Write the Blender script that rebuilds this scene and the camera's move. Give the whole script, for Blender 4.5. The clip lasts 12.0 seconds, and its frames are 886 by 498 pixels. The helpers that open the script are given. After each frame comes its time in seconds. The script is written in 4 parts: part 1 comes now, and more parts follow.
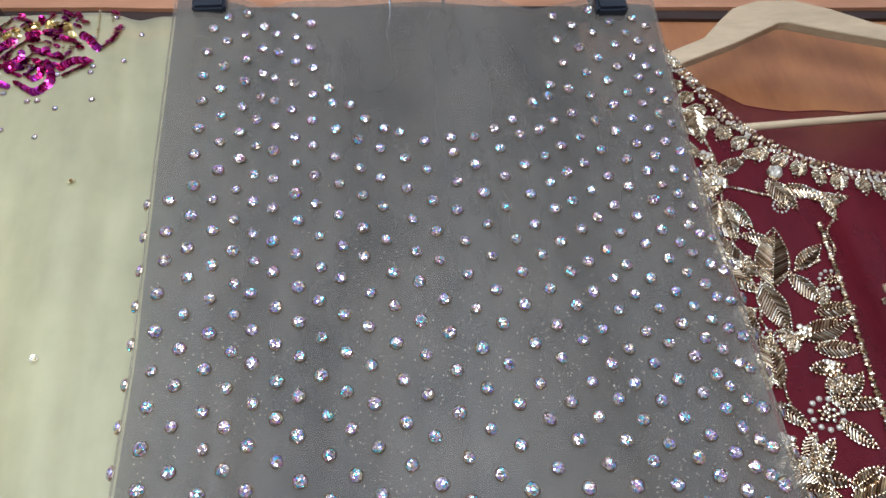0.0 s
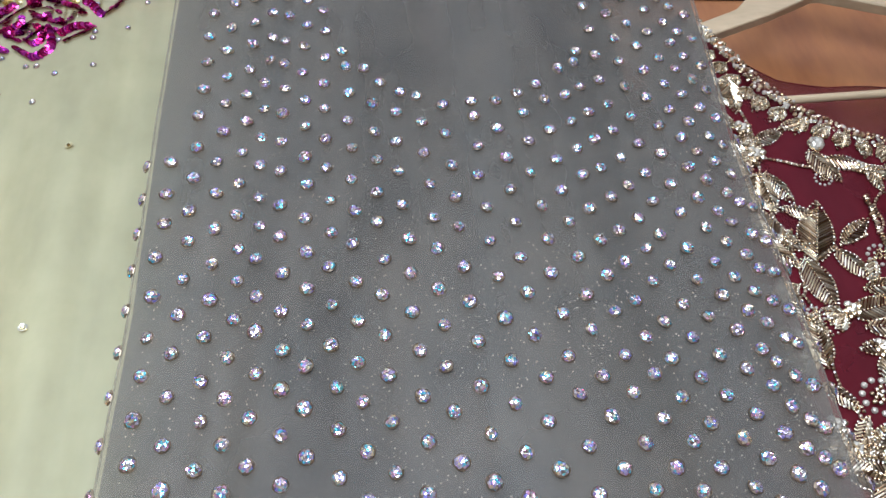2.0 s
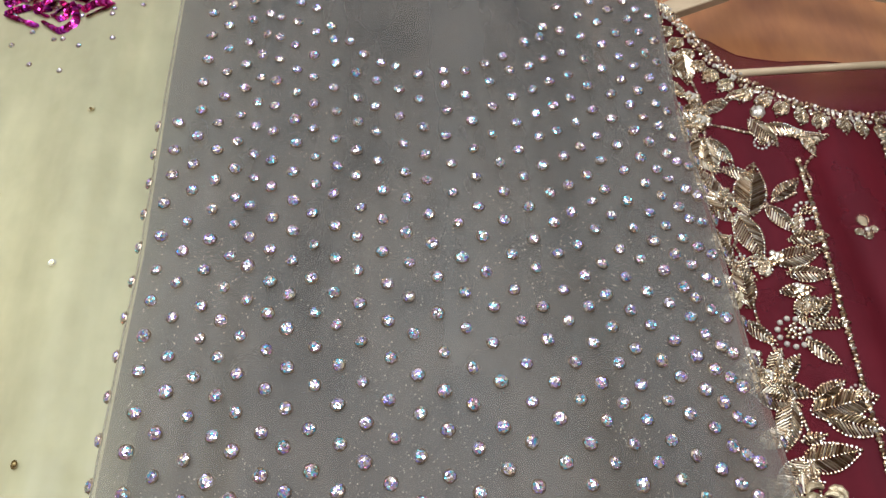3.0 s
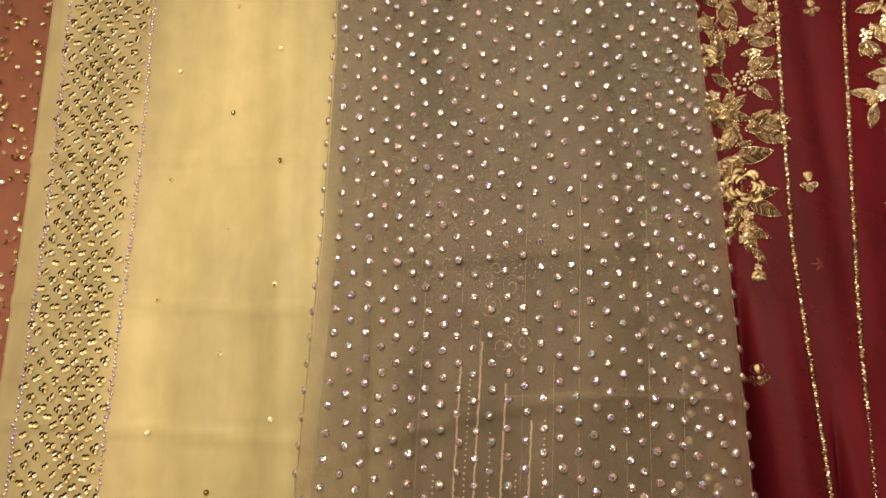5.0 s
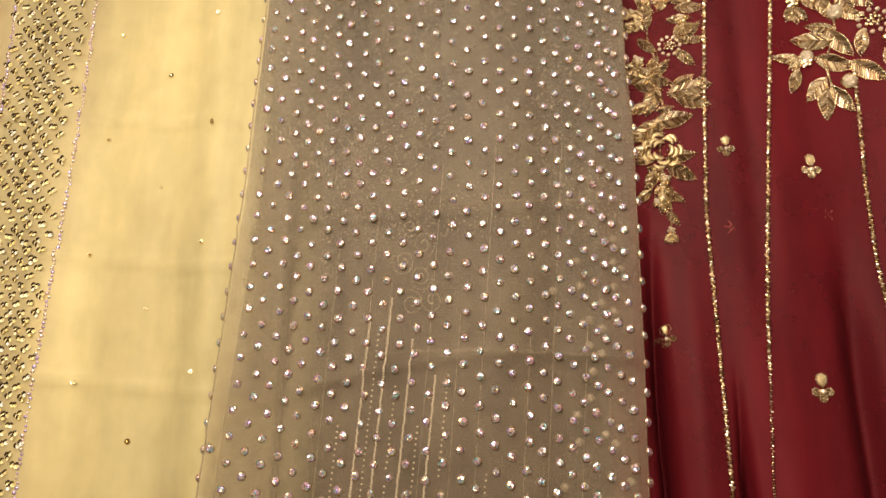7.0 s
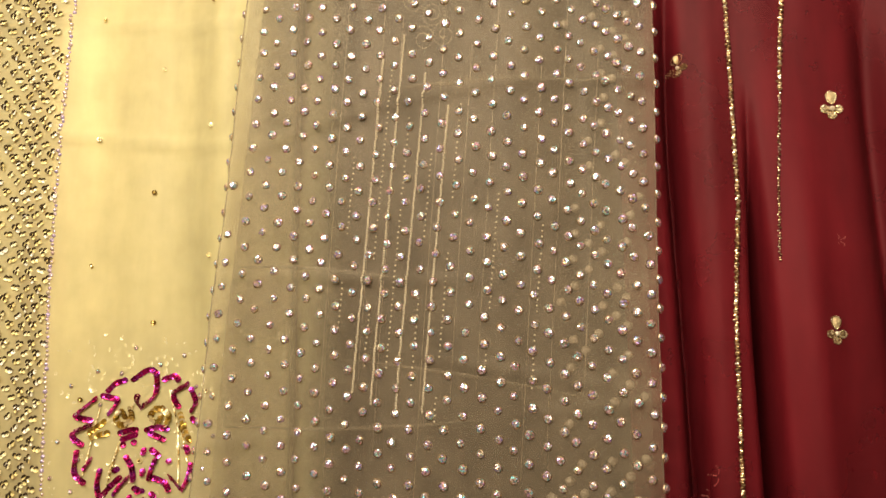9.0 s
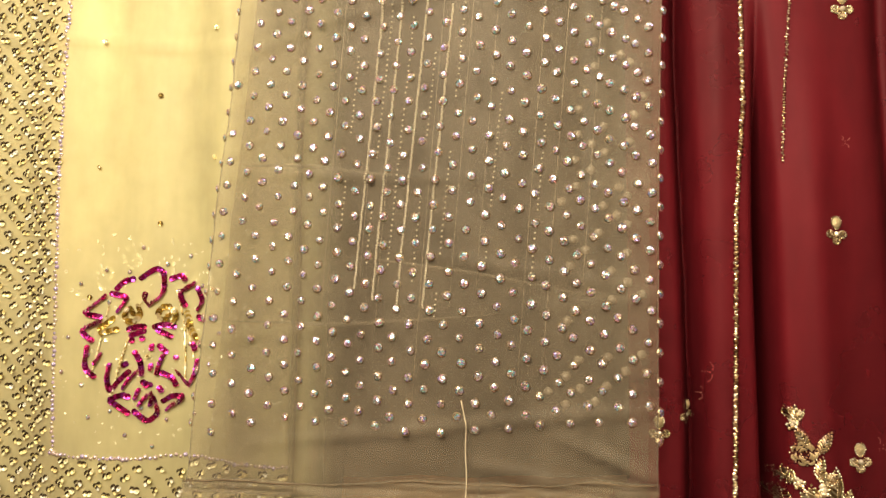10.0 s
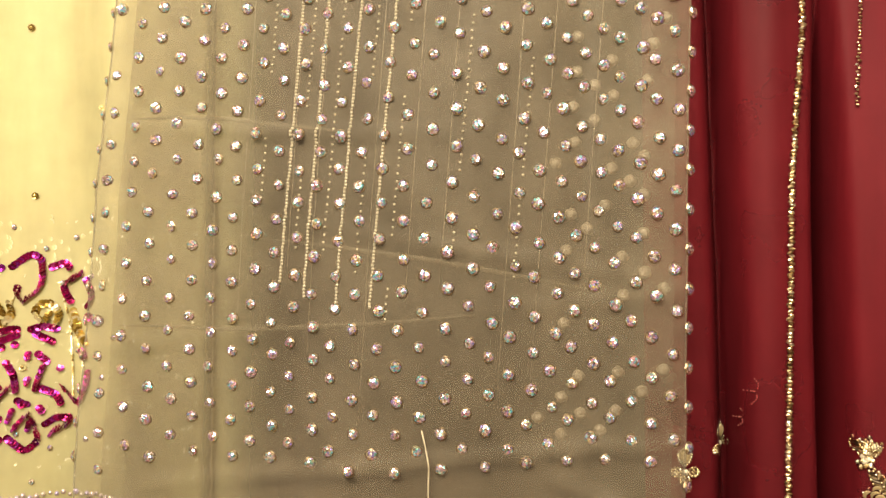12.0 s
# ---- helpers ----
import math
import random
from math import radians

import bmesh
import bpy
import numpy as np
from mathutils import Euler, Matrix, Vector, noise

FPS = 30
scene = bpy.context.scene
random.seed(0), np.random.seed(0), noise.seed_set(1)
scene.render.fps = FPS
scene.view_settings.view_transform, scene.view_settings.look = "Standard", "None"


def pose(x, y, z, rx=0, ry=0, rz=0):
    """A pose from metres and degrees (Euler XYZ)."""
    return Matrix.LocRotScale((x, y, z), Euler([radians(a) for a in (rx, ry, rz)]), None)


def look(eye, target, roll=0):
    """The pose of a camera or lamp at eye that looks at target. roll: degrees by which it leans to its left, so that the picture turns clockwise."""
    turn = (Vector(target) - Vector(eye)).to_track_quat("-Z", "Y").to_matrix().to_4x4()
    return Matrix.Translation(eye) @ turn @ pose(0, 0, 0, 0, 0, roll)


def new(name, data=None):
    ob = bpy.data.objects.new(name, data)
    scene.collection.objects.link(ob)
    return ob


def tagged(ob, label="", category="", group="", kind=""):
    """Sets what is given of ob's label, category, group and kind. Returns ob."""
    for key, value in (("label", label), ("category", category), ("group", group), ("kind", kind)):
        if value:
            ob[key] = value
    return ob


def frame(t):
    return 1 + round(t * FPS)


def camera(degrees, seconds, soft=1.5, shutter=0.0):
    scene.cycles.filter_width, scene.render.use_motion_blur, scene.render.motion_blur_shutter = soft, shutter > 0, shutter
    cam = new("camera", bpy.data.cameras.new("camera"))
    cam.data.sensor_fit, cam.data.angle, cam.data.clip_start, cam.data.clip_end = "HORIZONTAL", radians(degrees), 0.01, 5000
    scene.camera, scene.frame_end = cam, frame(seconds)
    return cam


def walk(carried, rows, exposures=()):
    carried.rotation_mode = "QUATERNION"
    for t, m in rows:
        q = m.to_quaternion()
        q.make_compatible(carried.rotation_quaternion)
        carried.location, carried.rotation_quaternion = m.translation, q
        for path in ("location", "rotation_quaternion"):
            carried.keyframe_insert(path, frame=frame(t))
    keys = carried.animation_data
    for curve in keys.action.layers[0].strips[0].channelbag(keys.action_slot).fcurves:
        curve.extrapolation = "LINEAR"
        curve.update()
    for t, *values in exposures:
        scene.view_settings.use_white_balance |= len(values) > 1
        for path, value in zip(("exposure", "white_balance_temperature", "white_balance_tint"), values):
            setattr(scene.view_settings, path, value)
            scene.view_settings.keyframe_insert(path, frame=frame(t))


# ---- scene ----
cam = camera(62.5, 12.0)
PATH = [
    (0, (-0.067, -0.371, 1.535), (0.127, 1.353, 2.531), -7.1),
    (0.5, (-0.073, -0.376, 1.533), (0.107, 1.329, 2.563), -7.0),
    (1, (-0.081, -0.368, 1.527), (0.094, 1.331, 2.568), -6.9),
    (1.5, (-0.081, -0.354, 1.523), (0.088, 1.344, 2.566), -6.5),
    (2, (-0.071, -0.331, 1.527), (0.099, 1.371, 2.564), -6.3),
    (2.5, (-0.063, -0.318, 1.516), (0.095, 1.386, 2.551), -5.9),
    (2.7, (-0.059, -0.331, 1.502), (0.09, 1.382, 2.525), -5.6),
    (4.3, (0.022, -0.574, 1.348), (-0.132, 1.285, 2.071), -0.8),
    (4.5, (-0.005, -0.584, 1.325), (-0.18, 1.302, 1.969), -1.2),
    (5, (-0.03, -0.611, 1.312), (-0.237, 1.303, 1.851), -1.2),
    (5.5, (-0.005, -0.624, 1.311), (-0.225, 1.299, 1.815), -0.5),
    (6, (0.04, -0.594, 1.295), (-0.193, 1.32, 1.824), -0.2),
    (6.3, (0.049, -0.595, 1.284), (-0.192, 1.312, 1.836), -0.2),
    (6.5, (0.057, -0.599, 1.288), (-0.203, 1.31, 1.822), 0.2),
    (6.7, (0.061, -0.601, 1.287), (-0.203, 1.309, 1.817), 0.3),
    (8.3, (0.06, -0.581, 1.176), (-0.212, 1.359, 1.579), -0.7),
    (8.5, (0.061, -0.581, 1.159), (-0.226, 1.365, 1.522), -0.6),
    (9, (0.063, -0.582, 1.13), (-0.259, 1.371, 1.417), -0.4),
    (9.5, (0.064, -0.584, 1.097), (-0.281, 1.373, 1.326), 0.1),
    (10, (0.071, -0.58, 1.081), (-0.285, 1.381, 1.255), 0.6),
    (10.5, (0.075, -0.571, 1.077), (-0.288, 1.394, 1.165), 0.7),
    (11, (0.075, -0.561, 1.066), (-0.294, 1.402, 1.175), 0.7),
    (11.5, (0.08, -0.53, 1.086), (-0.299, 1.431, 1.184), 0.4),
    (12, (0.067, -0.429, 1.107), (-0.267, 1.542, 1.167), 0.0),
]
EXPOSURES = [(0.0, -0.05, 4370, 10), (2.7, 0.02, 4340, 10), (4.3, -0.10, 7500, 15), (6.1, 0.0, 7400, 16), (6.5, 0.22, 7150, 16), (6.7, 0.24, 7150, 16), (8.3, 0.48, 6900, 10), (9.0, 0.60, 7120, 8), (10.5, 0.93, 7000, 4), (12.0, 1.04, 6900, 3)]
walk(cam, [(t, look(eye, target, roll)) for t, eye, target, roll in PATH], exposures=EXPOSURES)


# ---- world, lamps ----
world = bpy.data.worlds.new("world")
world.use_nodes = True
world.node_tree.nodes["Background"].inputs[0].default_value = (1.0, 0.86, 0.7, 1)
world.node_tree.nodes["Background"].inputs[1].default_value = 0.05
scene.world = world


def area_lamp(name, x, y, z, sx, sy, watts, colour, target):
    data = bpy.data.lights.new(name, "AREA")
    data.shape, data.size, data.size_y = "RECTANGLE", sx, sy
    data.energy, data.color = watts, colour
    ob = new(name, data)
    ob.matrix_world = look((x, y, z), target)
    return ob


WARM = (1.0, 0.86, 0.68)
# added fill from the far end of the room, no known lamp, evens the falloff
area_lamp("rear_fill", -0.2, -2.85, 2.35, 1.6, 0.16, 15, WARM, (-0.1, 0.0, 1.4))
# added fill close behind the camera, brightens the clothes around mid height
area_lamp("front_fill", -0.11, -0.70, 1.60, 0.40, 0.30, 6.2, (1.0, 0.88, 0.72), (-0.10, 0.0, 1.55))
area_lamp("ceiling_panel", 1.15, -1.7, 2.70, 0.3, 1.0, 5, WARM, (0.1, 0.0, 1.0))
area_lamp("ceiling_panel", -1.25, -1.7, 2.70, 0.3, 1.0, 5, WARM, (-0.2, 0.0, 1.0))
for sx in (-1.2, -0.4, 0.4, 1.2):
    for sy in (-2.4, -1.8, -1.25):
        spot = bpy.data.lights.new("downlight", "POINT")
        spot.energy, spot.color, spot.shadow_soft_size = 3.0, (1.0, 0.93, 0.84), 0.10
        new("downlight", spot).location = (sx + 0.12 * sy, sy, 2.6)


# ---- materials ----
def material(name, colour, rough=0.6, metal=0.0, grain=0.0, scale=40.0, bump=0.0, bump_scale=300.0, tint=None, stretch=(1, 1, 1)):
    """A Principled material with two scales of colour variation and a fine relief."""
    m = bpy.data.materials.new(name)
    m.use_nodes = True
    nt = m.node_tree
    p = nt.nodes["Principled BSDF"]
    p.inputs["Roughness"].default_value, p.inputs["Metallic"].default_value = rough, metal
    p.inputs["Base Color"].default_value = (*colour, 1)
    co = nt.nodes.new("ShaderNodeTexCoord")
    mp = nt.nodes.new("ShaderNodeMapping")
    mp.inputs["Scale"].default_value = stretch
    nt.links.new(co.outputs["Object"], mp.inputs["Vector"])
    if grain:
        n1, n2 = nt.nodes.new("ShaderNodeTexNoise"), nt.nodes.new("ShaderNodeTexNoise")
        n1.inputs["Scale"].default_value, n2.inputs["Scale"].default_value = scale, scale * 7
        n1.inputs["Detail"].default_value, n2.inputs["Detail"].default_value = 5, 3
        add = nt.nodes.new("ShaderNodeMath")
        add.operation = "MULTIPLY_ADD"
        nt.links.new(mp.outputs[0], n1.inputs["Vector"]), nt.links.new(mp.outputs[0], n2.inputs["Vector"])
        nt.links.new(n2.outputs[0], add.inputs[0])
        add.inputs[1].default_value = 0.4
        nt.links.new(n1.outputs[0], add.inputs[2])
        ramp = nt.nodes.new("ShaderNodeValToRGB")
        low = tint or tuple(c * (1 - grain) for c in colour)
        high = tuple(min(1, c * (1 + grain * 0.6)) for c in colour)
        ramp.color_ramp.elements[0].position, ramp.color_ramp.elements[1].position = 0.45, 0.95
        ramp.color_ramp.elements[0].color, ramp.color_ramp.elements[1].color = (*low, 1), (*high, 1)
        nt.links.new(add.outputs[0], ramp.inputs[0])
        nt.links.new(ramp.outputs[0], p.inputs["Base Color"])
    if bump:
        nb, bp = nt.nodes.new("ShaderNodeTexNoise"), nt.nodes.new("ShaderNodeBump")
        nb.inputs["Scale"].default_value, nb.inputs["Detail"].default_value = bump_scale, 4
        bp.inputs["Strength"].default_value, bp.inputs["Distance"].default_value = bump, 0.002
        nt.links.new(mp.outputs[0], nb.inputs["Vector"])
        nt.links.new(nb.outputs[0], bp.inputs["Height"]), nt.links.new(bp.outputs[0], p.inputs["Normal"])
    return m


def sheer(name, colour, clear, glow=0.35, rough=0.55, sheen=0.4, grain=0.12, weave=1500.0, stretch=(1, 1, 0.25), shine=0.25, thin=None, pleats=0.0):
    """Thin woven cloth: a diffuse and glossy face, light through it, and gaps between the threads."""
    m = material(name, colour, rough, 0, grain, 9.0, 0.03, 420.0, stretch=stretch)
    nt = m.node_tree
    p, out = nt.nodes["Principled BSDF"], nt.nodes["Material Output"]
    p.inputs["Sheen Weight"].default_value = sheen
    p.inputs["Specular IOR Level"].default_value = shine
    tr, tp = nt.nodes.new("ShaderNodeBsdfTranslucent"), nt.nodes.new("ShaderNodeBsdfTransparent")
    src = p.inputs["Base Color"].links[0].from_socket
    nt.links.new(src, tr.inputs["Color"])
    mix1, mix2 = nt.nodes.new("ShaderNodeMixShader"), nt.nodes.new("ShaderNodeMixShader")
    mix1.inputs[0].default_value = glow
    nt.links.new(p.outputs[0], mix1.inputs[1]), nt.links.new(tr.outputs[0], mix1.inputs[2])
    co, wv = nt.nodes.new("ShaderNodeTexCoord"), nt.nodes.new("ShaderNodeTexNoise")
    wv.inputs["Scale"].default_value = weave / 60
    wv.inputs["Detail"].default_value = 6
    nt.links.new(co.outputs["Object"], wv.inputs["Vector"])
    rng = nt.nodes.new("ShaderNodeMapRange")
    rng.inputs[1].default_value, rng.inputs[2].default_value = 0.3, 0.7
    rng.inputs[3].default_value, rng.inputs[4].default_value = max(0, clear - 0.06), clear + 0.06
    nt.links.new(wv.outputs[0], rng.inputs[0])
    if pleats:
        # inner layers lie in upright pleats, denser and thinner by turns
        mp, pl, sm = nt.nodes.new("ShaderNodeMapping"), nt.nodes.new("ShaderNodeTexNoise"), nt.nodes.new("ShaderNodeMath")
        mp.inputs["Scale"].default_value = (22, 1, 1.1)
        pl.inputs["Scale"].default_value, pl.inputs["Detail"].default_value = 1.0, 3
        sm.operation = "MULTIPLY_ADD"
        nt.links.new(co.outputs["Object"], mp.inputs[0]), nt.links.new(mp.outputs[0], pl.inputs["Vector"])
        nt.links.new(pl.outputs[0], sm.inputs[0])
        sm.inputs[1].default_value, sm.inputs[2].default_value = 0.12 * pleats, clear - 0.06 * pleats - 0.06
        nt.links.new(sm.outputs[0], rng.inputs[3])
        sm2 = nt.nodes.new("ShaderNodeMath")
        sm2.inputs[1].default_value = 0.12
        nt.links.new(sm.outputs[0], sm2.inputs[0]), nt.links.new(sm2.outputs[0], rng.inputs[4])
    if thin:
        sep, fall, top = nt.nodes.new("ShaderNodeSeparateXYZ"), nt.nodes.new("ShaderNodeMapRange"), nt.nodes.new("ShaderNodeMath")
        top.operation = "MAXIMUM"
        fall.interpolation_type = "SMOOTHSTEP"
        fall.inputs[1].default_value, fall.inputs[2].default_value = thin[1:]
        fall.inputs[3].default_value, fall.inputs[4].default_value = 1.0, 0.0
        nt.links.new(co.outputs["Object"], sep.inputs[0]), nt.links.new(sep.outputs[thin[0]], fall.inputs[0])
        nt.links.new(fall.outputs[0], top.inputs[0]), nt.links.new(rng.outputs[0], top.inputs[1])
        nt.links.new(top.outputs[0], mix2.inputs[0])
    else:
        nt.links.new(rng.outputs[0], mix2.inputs[0])
    nt.links.new(mix1.outputs[0], mix2.inputs[1]), nt.links.new(tp.outputs[0], mix2.inputs[2])
    nt.links.new(mix2.outputs[0], out.inputs["Surface"])
    return m


def spangle(name, colours, rough=0.15, metal=1.0, film=0.0):
    """Small bright pieces whose colour varies from piece to piece."""
    m = bpy.data.materials.new(name)
    m.use_nodes = True
    nt = m.node_tree
    p = nt.nodes["Principled BSDF"]
    p.inputs["Metallic"].default_value, p.inputs["Roughness"].default_value = metal, rough
    info, geo = nt.nodes.new("ShaderNodeObjectInfo"), nt.nodes.new("ShaderNodeNewGeometry")
    add, fr, ramp = nt.nodes.new("ShaderNodeMath"), nt.nodes.new("ShaderNodeMath"), nt.nodes.new("ShaderNodeValToRGB")
    fr.operation = "FRACT"
    nt.links.new(info.outputs["Random"], add.inputs[0]), nt.links.new(geo.outputs["Random Per Island"], add.inputs[1])
    nt.links.new(add.outputs[0], fr.inputs[0]), nt.links.new(fr.outputs[0], ramp.inputs[0])
    ramp.color_ramp.interpolation = "CONSTANT"
    el = ramp.color_ramp.elements
    while len(el) < len(colours):
        el.new(0.5)
    for k, c in enumerate(colours):
        el[k].position, el[k].color = k / len(colours), (*c, 1)
    nt.links.new(ramp.outputs[0], p.inputs["Base Color"])
    if film:
        p.inputs["Thin Film Thickness"].default_value, p.inputs["Thin Film IOR"].default_value = film, 1.5
    return m


M_WALL = material("plywood_wall", (0.41, 0.175, 0.046), 0.5, 0, 0.5, 14.0, 0.25, 90.0, tint=(0.31, 0.115, 0.036), stretch=(1, 1, 0.35))
M_RAIL = material("rail_wood", (0.56, 0.27, 0.12), 0.5, 0, 0.3, 12.0, 0.3, 120.0, stretch=(0.2, 1, 1))
# dark brown for the shadow gap under the rail, shade put into the colour
M_DARK = material("rail_gap_shadow", (0.05, 0.026, 0.014), 0.7, 0, 0.3, 20.0, 0.2, 90.0)
M_PINK = material("pink_paint", (0.56, 0.36, 0.33), 0.7, 0, 0.12, 6.0, 0.2, 120.0)
M_ROOM = material("room_paint", (0.27, 0.215, 0.16), 0.8, 0, 0.1, 3.0, 0.1, 60.0)
M_CEIL = material("ceiling_paint", (0.75, 0.72, 0.66), 0.8, 0, 0.06, 3.0, 0.1, 60.0)
M_FLOOR = material("floor_tile", (0.32, 0.26, 0.2), 0.35, 0, 0.2, 4.0, 0.1, 40.0)
M_GREY = sheer("grey_organza", (0.375, 0.305, 0.21), 0.775, 0.3, 0.5, 0.5, 0.24)
# darker copy of the same organza: the back layer's shade is in its colour
M_GREYB = sheer("grey_organza_shaded", (0.255, 0.208, 0.150), 0.76, 0.3, 0.5, 0.4, 0.4, pleats=5)
# dark and denser upward, so the shade at the panel's top sits in the lining
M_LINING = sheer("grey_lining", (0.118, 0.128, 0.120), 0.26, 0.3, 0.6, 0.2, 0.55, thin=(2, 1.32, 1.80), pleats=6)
M_HEM = sheer("grey_hem", (0.40, 0.325, 0.215), 0.74, 0.25, 0.4, 0.5, 0.22, stretch=(0.3, 1, 1.5))
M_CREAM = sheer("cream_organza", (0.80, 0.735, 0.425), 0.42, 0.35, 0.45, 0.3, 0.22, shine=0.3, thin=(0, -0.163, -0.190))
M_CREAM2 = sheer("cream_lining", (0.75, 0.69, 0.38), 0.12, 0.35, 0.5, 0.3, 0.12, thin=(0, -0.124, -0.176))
M_MAROON = sheer("maroon_organza", (0.130, 0.0066, 0.0120), 0.12, 0.14, 0.62, 0.0, 0.45, shine=0.18)
M_MAROONB = sheer("maroon_back", (0.16, 0.012, 0.03), 0.46, 0.25, 0.7, 0.0, 0.2, shine=0.1)
M_ROSE = sheer("rose_cloth", (0.33, 0.115, 0.065), 0.1, 0.2, 0.5, 0.3, 0.25)
M_BLACK = material("black_cloth", (0.045, 0.030, 0.017), 0.8, 0, 0.3, 12.0)
# facet palette holds the iridescent glints and dark reflections as plain colours
M_STONE = spangle("crystal", [(0.97, 0.88, 0.84), (0.95, 0.48, 0.62), (0.50, 0.42, 0.98), (0.34, 0.25, 0.19), (0.98, 0.76, 0.40), (0.74, 0.56, 0.95), (0.28, 0.78, 0.95), (0.97, 0.86, 0.80), (0.95, 0.64, 0.60), (0.97, 0.90, 0.58), (0.40, 0.30, 0.26), (0.86, 0.78, 0.94), (0.45, 0.94, 0.88)], 0.16, 0.75, 380.0)
M_SILVER = material("silver_setting", (0.40, 0.30, 0.19), 0.42, 0.9)
M_DIM = material("dim_crystal", (0.40, 0.335, 0.24), 0.4, 0.2, 0.3, 300.0)
M_STITCH = material("brown_stitching", (0.16, 0.11, 0.065), 0.8, 0, 0.3, 200.0)
M_GHOST = material("pale_bead", (0.56, 0.49, 0.36), 0.3, 0.3, 0.15, 200.0)
# dark and near-white entries put the sequins' reflections and glints into the colour
M_GOLDSEQ = spangle("gold_sequin", [(0.97, 0.86, 0.52), (0.24, 0.15, 0.04), (1.0, 0.93, 0.68), (0.56, 0.41, 0.14), (0.96, 0.84, 0.44)], 0.19, 0.6)
M_MAGENTA = spangle("magenta_sequin", [(0.46, 0.010, 0.17), (0.20, 0.003, 0.05), (0.66, 0.06, 0.40), (0.40, 0.03, 0.34), (0.50, 0.010, 0.13), (0.28, 0.004, 0.07)], 0.16, 0.8)
M_LILAC = spangle("lilac_bead", [(0.72, 0.60, 0.70), (0.66, 0.56, 0.82), (0.85, 0.74, 0.62), (0.75, 0.60, 0.58)], 0.2, 0.6)
M_GOLD = spangle("gold_bead", [(0.80, 0.66, 0.42), (0.62, 0.48, 0.28), (0.92, 0.81, 0.58), (0.48, 0.35, 0.19), (0.96, 0.90, 0.72)], 0.27)
M_ZARI = spangle("gold_thread", [(0.50, 0.38, 0.21), (0.62, 0.49, 0.30), (0.30, 0.20, 0.10), (0.72, 0.60, 0.40), (0.42, 0.30, 0.16), (0.22, 0.14, 0.07)], 0.32)
M_PEARL = material("pearl", (0.72, 0.63, 0.47), 0.2, 0.4, 0.15, 90.0)
M_IVORY = material("ivory_ribbon", (0.56, 0.44, 0.24), 0.32, 0.55, 0.35, 160.0, 0.5, 600.0)
M_WOOD = material("hanger_wood", (0.62, 0.46, 0.25), 0.45, 0, 0.3, 30.0, 0.15, 150.0, tint=(0.46, 0.33, 0.17), stretch=(0.25, 1, 1))
M_CLIP = material("clip_plastic", (0.018, 0.02, 0.026), 0.35, 0, 0.2, 80.0)
M_CLIPB = material("clip_lever", (0.20, 0.25, 0.30), 0.3, 0.4, 0.2, 80.0)
M_CHROME = material("chrome_wire", (0.6, 0.6, 0.6), 0.2, 1.0, 0.1, 80.0)
M_THREAD = material("loose_thread", (0.66, 0.56, 0.40), 0.7, 0, 0.1, 200.0)


# ---- builders ----
def part(name, bm, mat, parent=None, label="", smooth=False):
    me = bpy.data.meshes.new(name)
    bm.to_mesh(me)
    bm.free()
    for m in mat if isinstance(mat, (list, tuple)) else [mat]:
        me.materials.append(m)
    if smooth:
        for f in me.polygons:
            f.use_smooth = True
    ob = new(name, me)
    ob.parent = parent
    return tagged(ob, label)


def joined(name, verts, faces, mat, parent=None, label="", smooth=False, index=None):
    me = bpy.data.meshes.new(name)
    me.from_pydata(verts, [], faces)
    for m in mat if isinstance(mat, (list, tuple)) else [mat]:
        me.materials.append(m)
    if index is not None:
        me.polygons.foreach_set("material_index", index)
    if smooth:
        me.polygons.foreach_set("use_smooth", [True] * len(faces))
    me.update()
    ob = new(name, me)
    ob.parent = parent
    return tagged(ob, label)


def thing(name, x, y, z, label, category, group="", kind=""):
    ob = new(name)
    ob.location, ob.empty_display_size = (x, y, z), 0.05
    bpy.context.view_layer.update()
    return tagged(ob, label, category, group, kind)


def under(ob, parent):
    """Keeps ob where it stands although its parent's base lies elsewhere."""
    ob.parent = parent
    ob.matrix_parent_inverse = parent.matrix_world.inverted()
    return ob


def box(name, x0, x1, y0, y1, z0, z1, mat, bevel=0.0, parent=None):
    bm = bmesh.new()
    bmesh.ops.create_cube(bm, size=1, matrix=Matrix.Translation(((x0 + x1) / 2, (y0 + y1) / 2, (z0 + z1) / 2)) @ Matrix.Diagonal((x1 - x0, y1 - y0, z1 - z0, 1)))
    if bevel:
        bmesh.ops.bevel(bm, geom=bm.edges[:], offset=bevel, segments=2, affect="EDGES")
    ob = part(name, bm, mat)
    return under(ob, parent) if parent else ob


def sheet(name, left, right, bottom, top, depth, mat, nu, nv, parent, label="", thick=0.0006):
    """A hanging cloth: left(v) and right(v) are x at height share v, bottom(u), top(u) are z, depth(x, z) is y."""
    vs, fs = [], []
    for j in range(nv + 1):
        v = j / nv
        for i in range(nu + 1):
            u = i / nu
            z = bottom(u) + (top(u) - bottom(u)) * v
            x = left(v) + (right(v) - left(v)) * u
            vs.append((x, depth(x, z), z))
    w = nu + 1
    for j in range(nv):
        for i in range(nu):
            a = j * w + i
            fs.append((a, a + 1, a + 1 + w, a + w))
    ob = joined(name, vs, fs, mat, None, label, True)
    if thick:
        solid = ob.modifiers.new("thickness", "SOLIDIFY")
        solid.thickness, solid.offset = thick, 1.0
    return under(ob, parent)


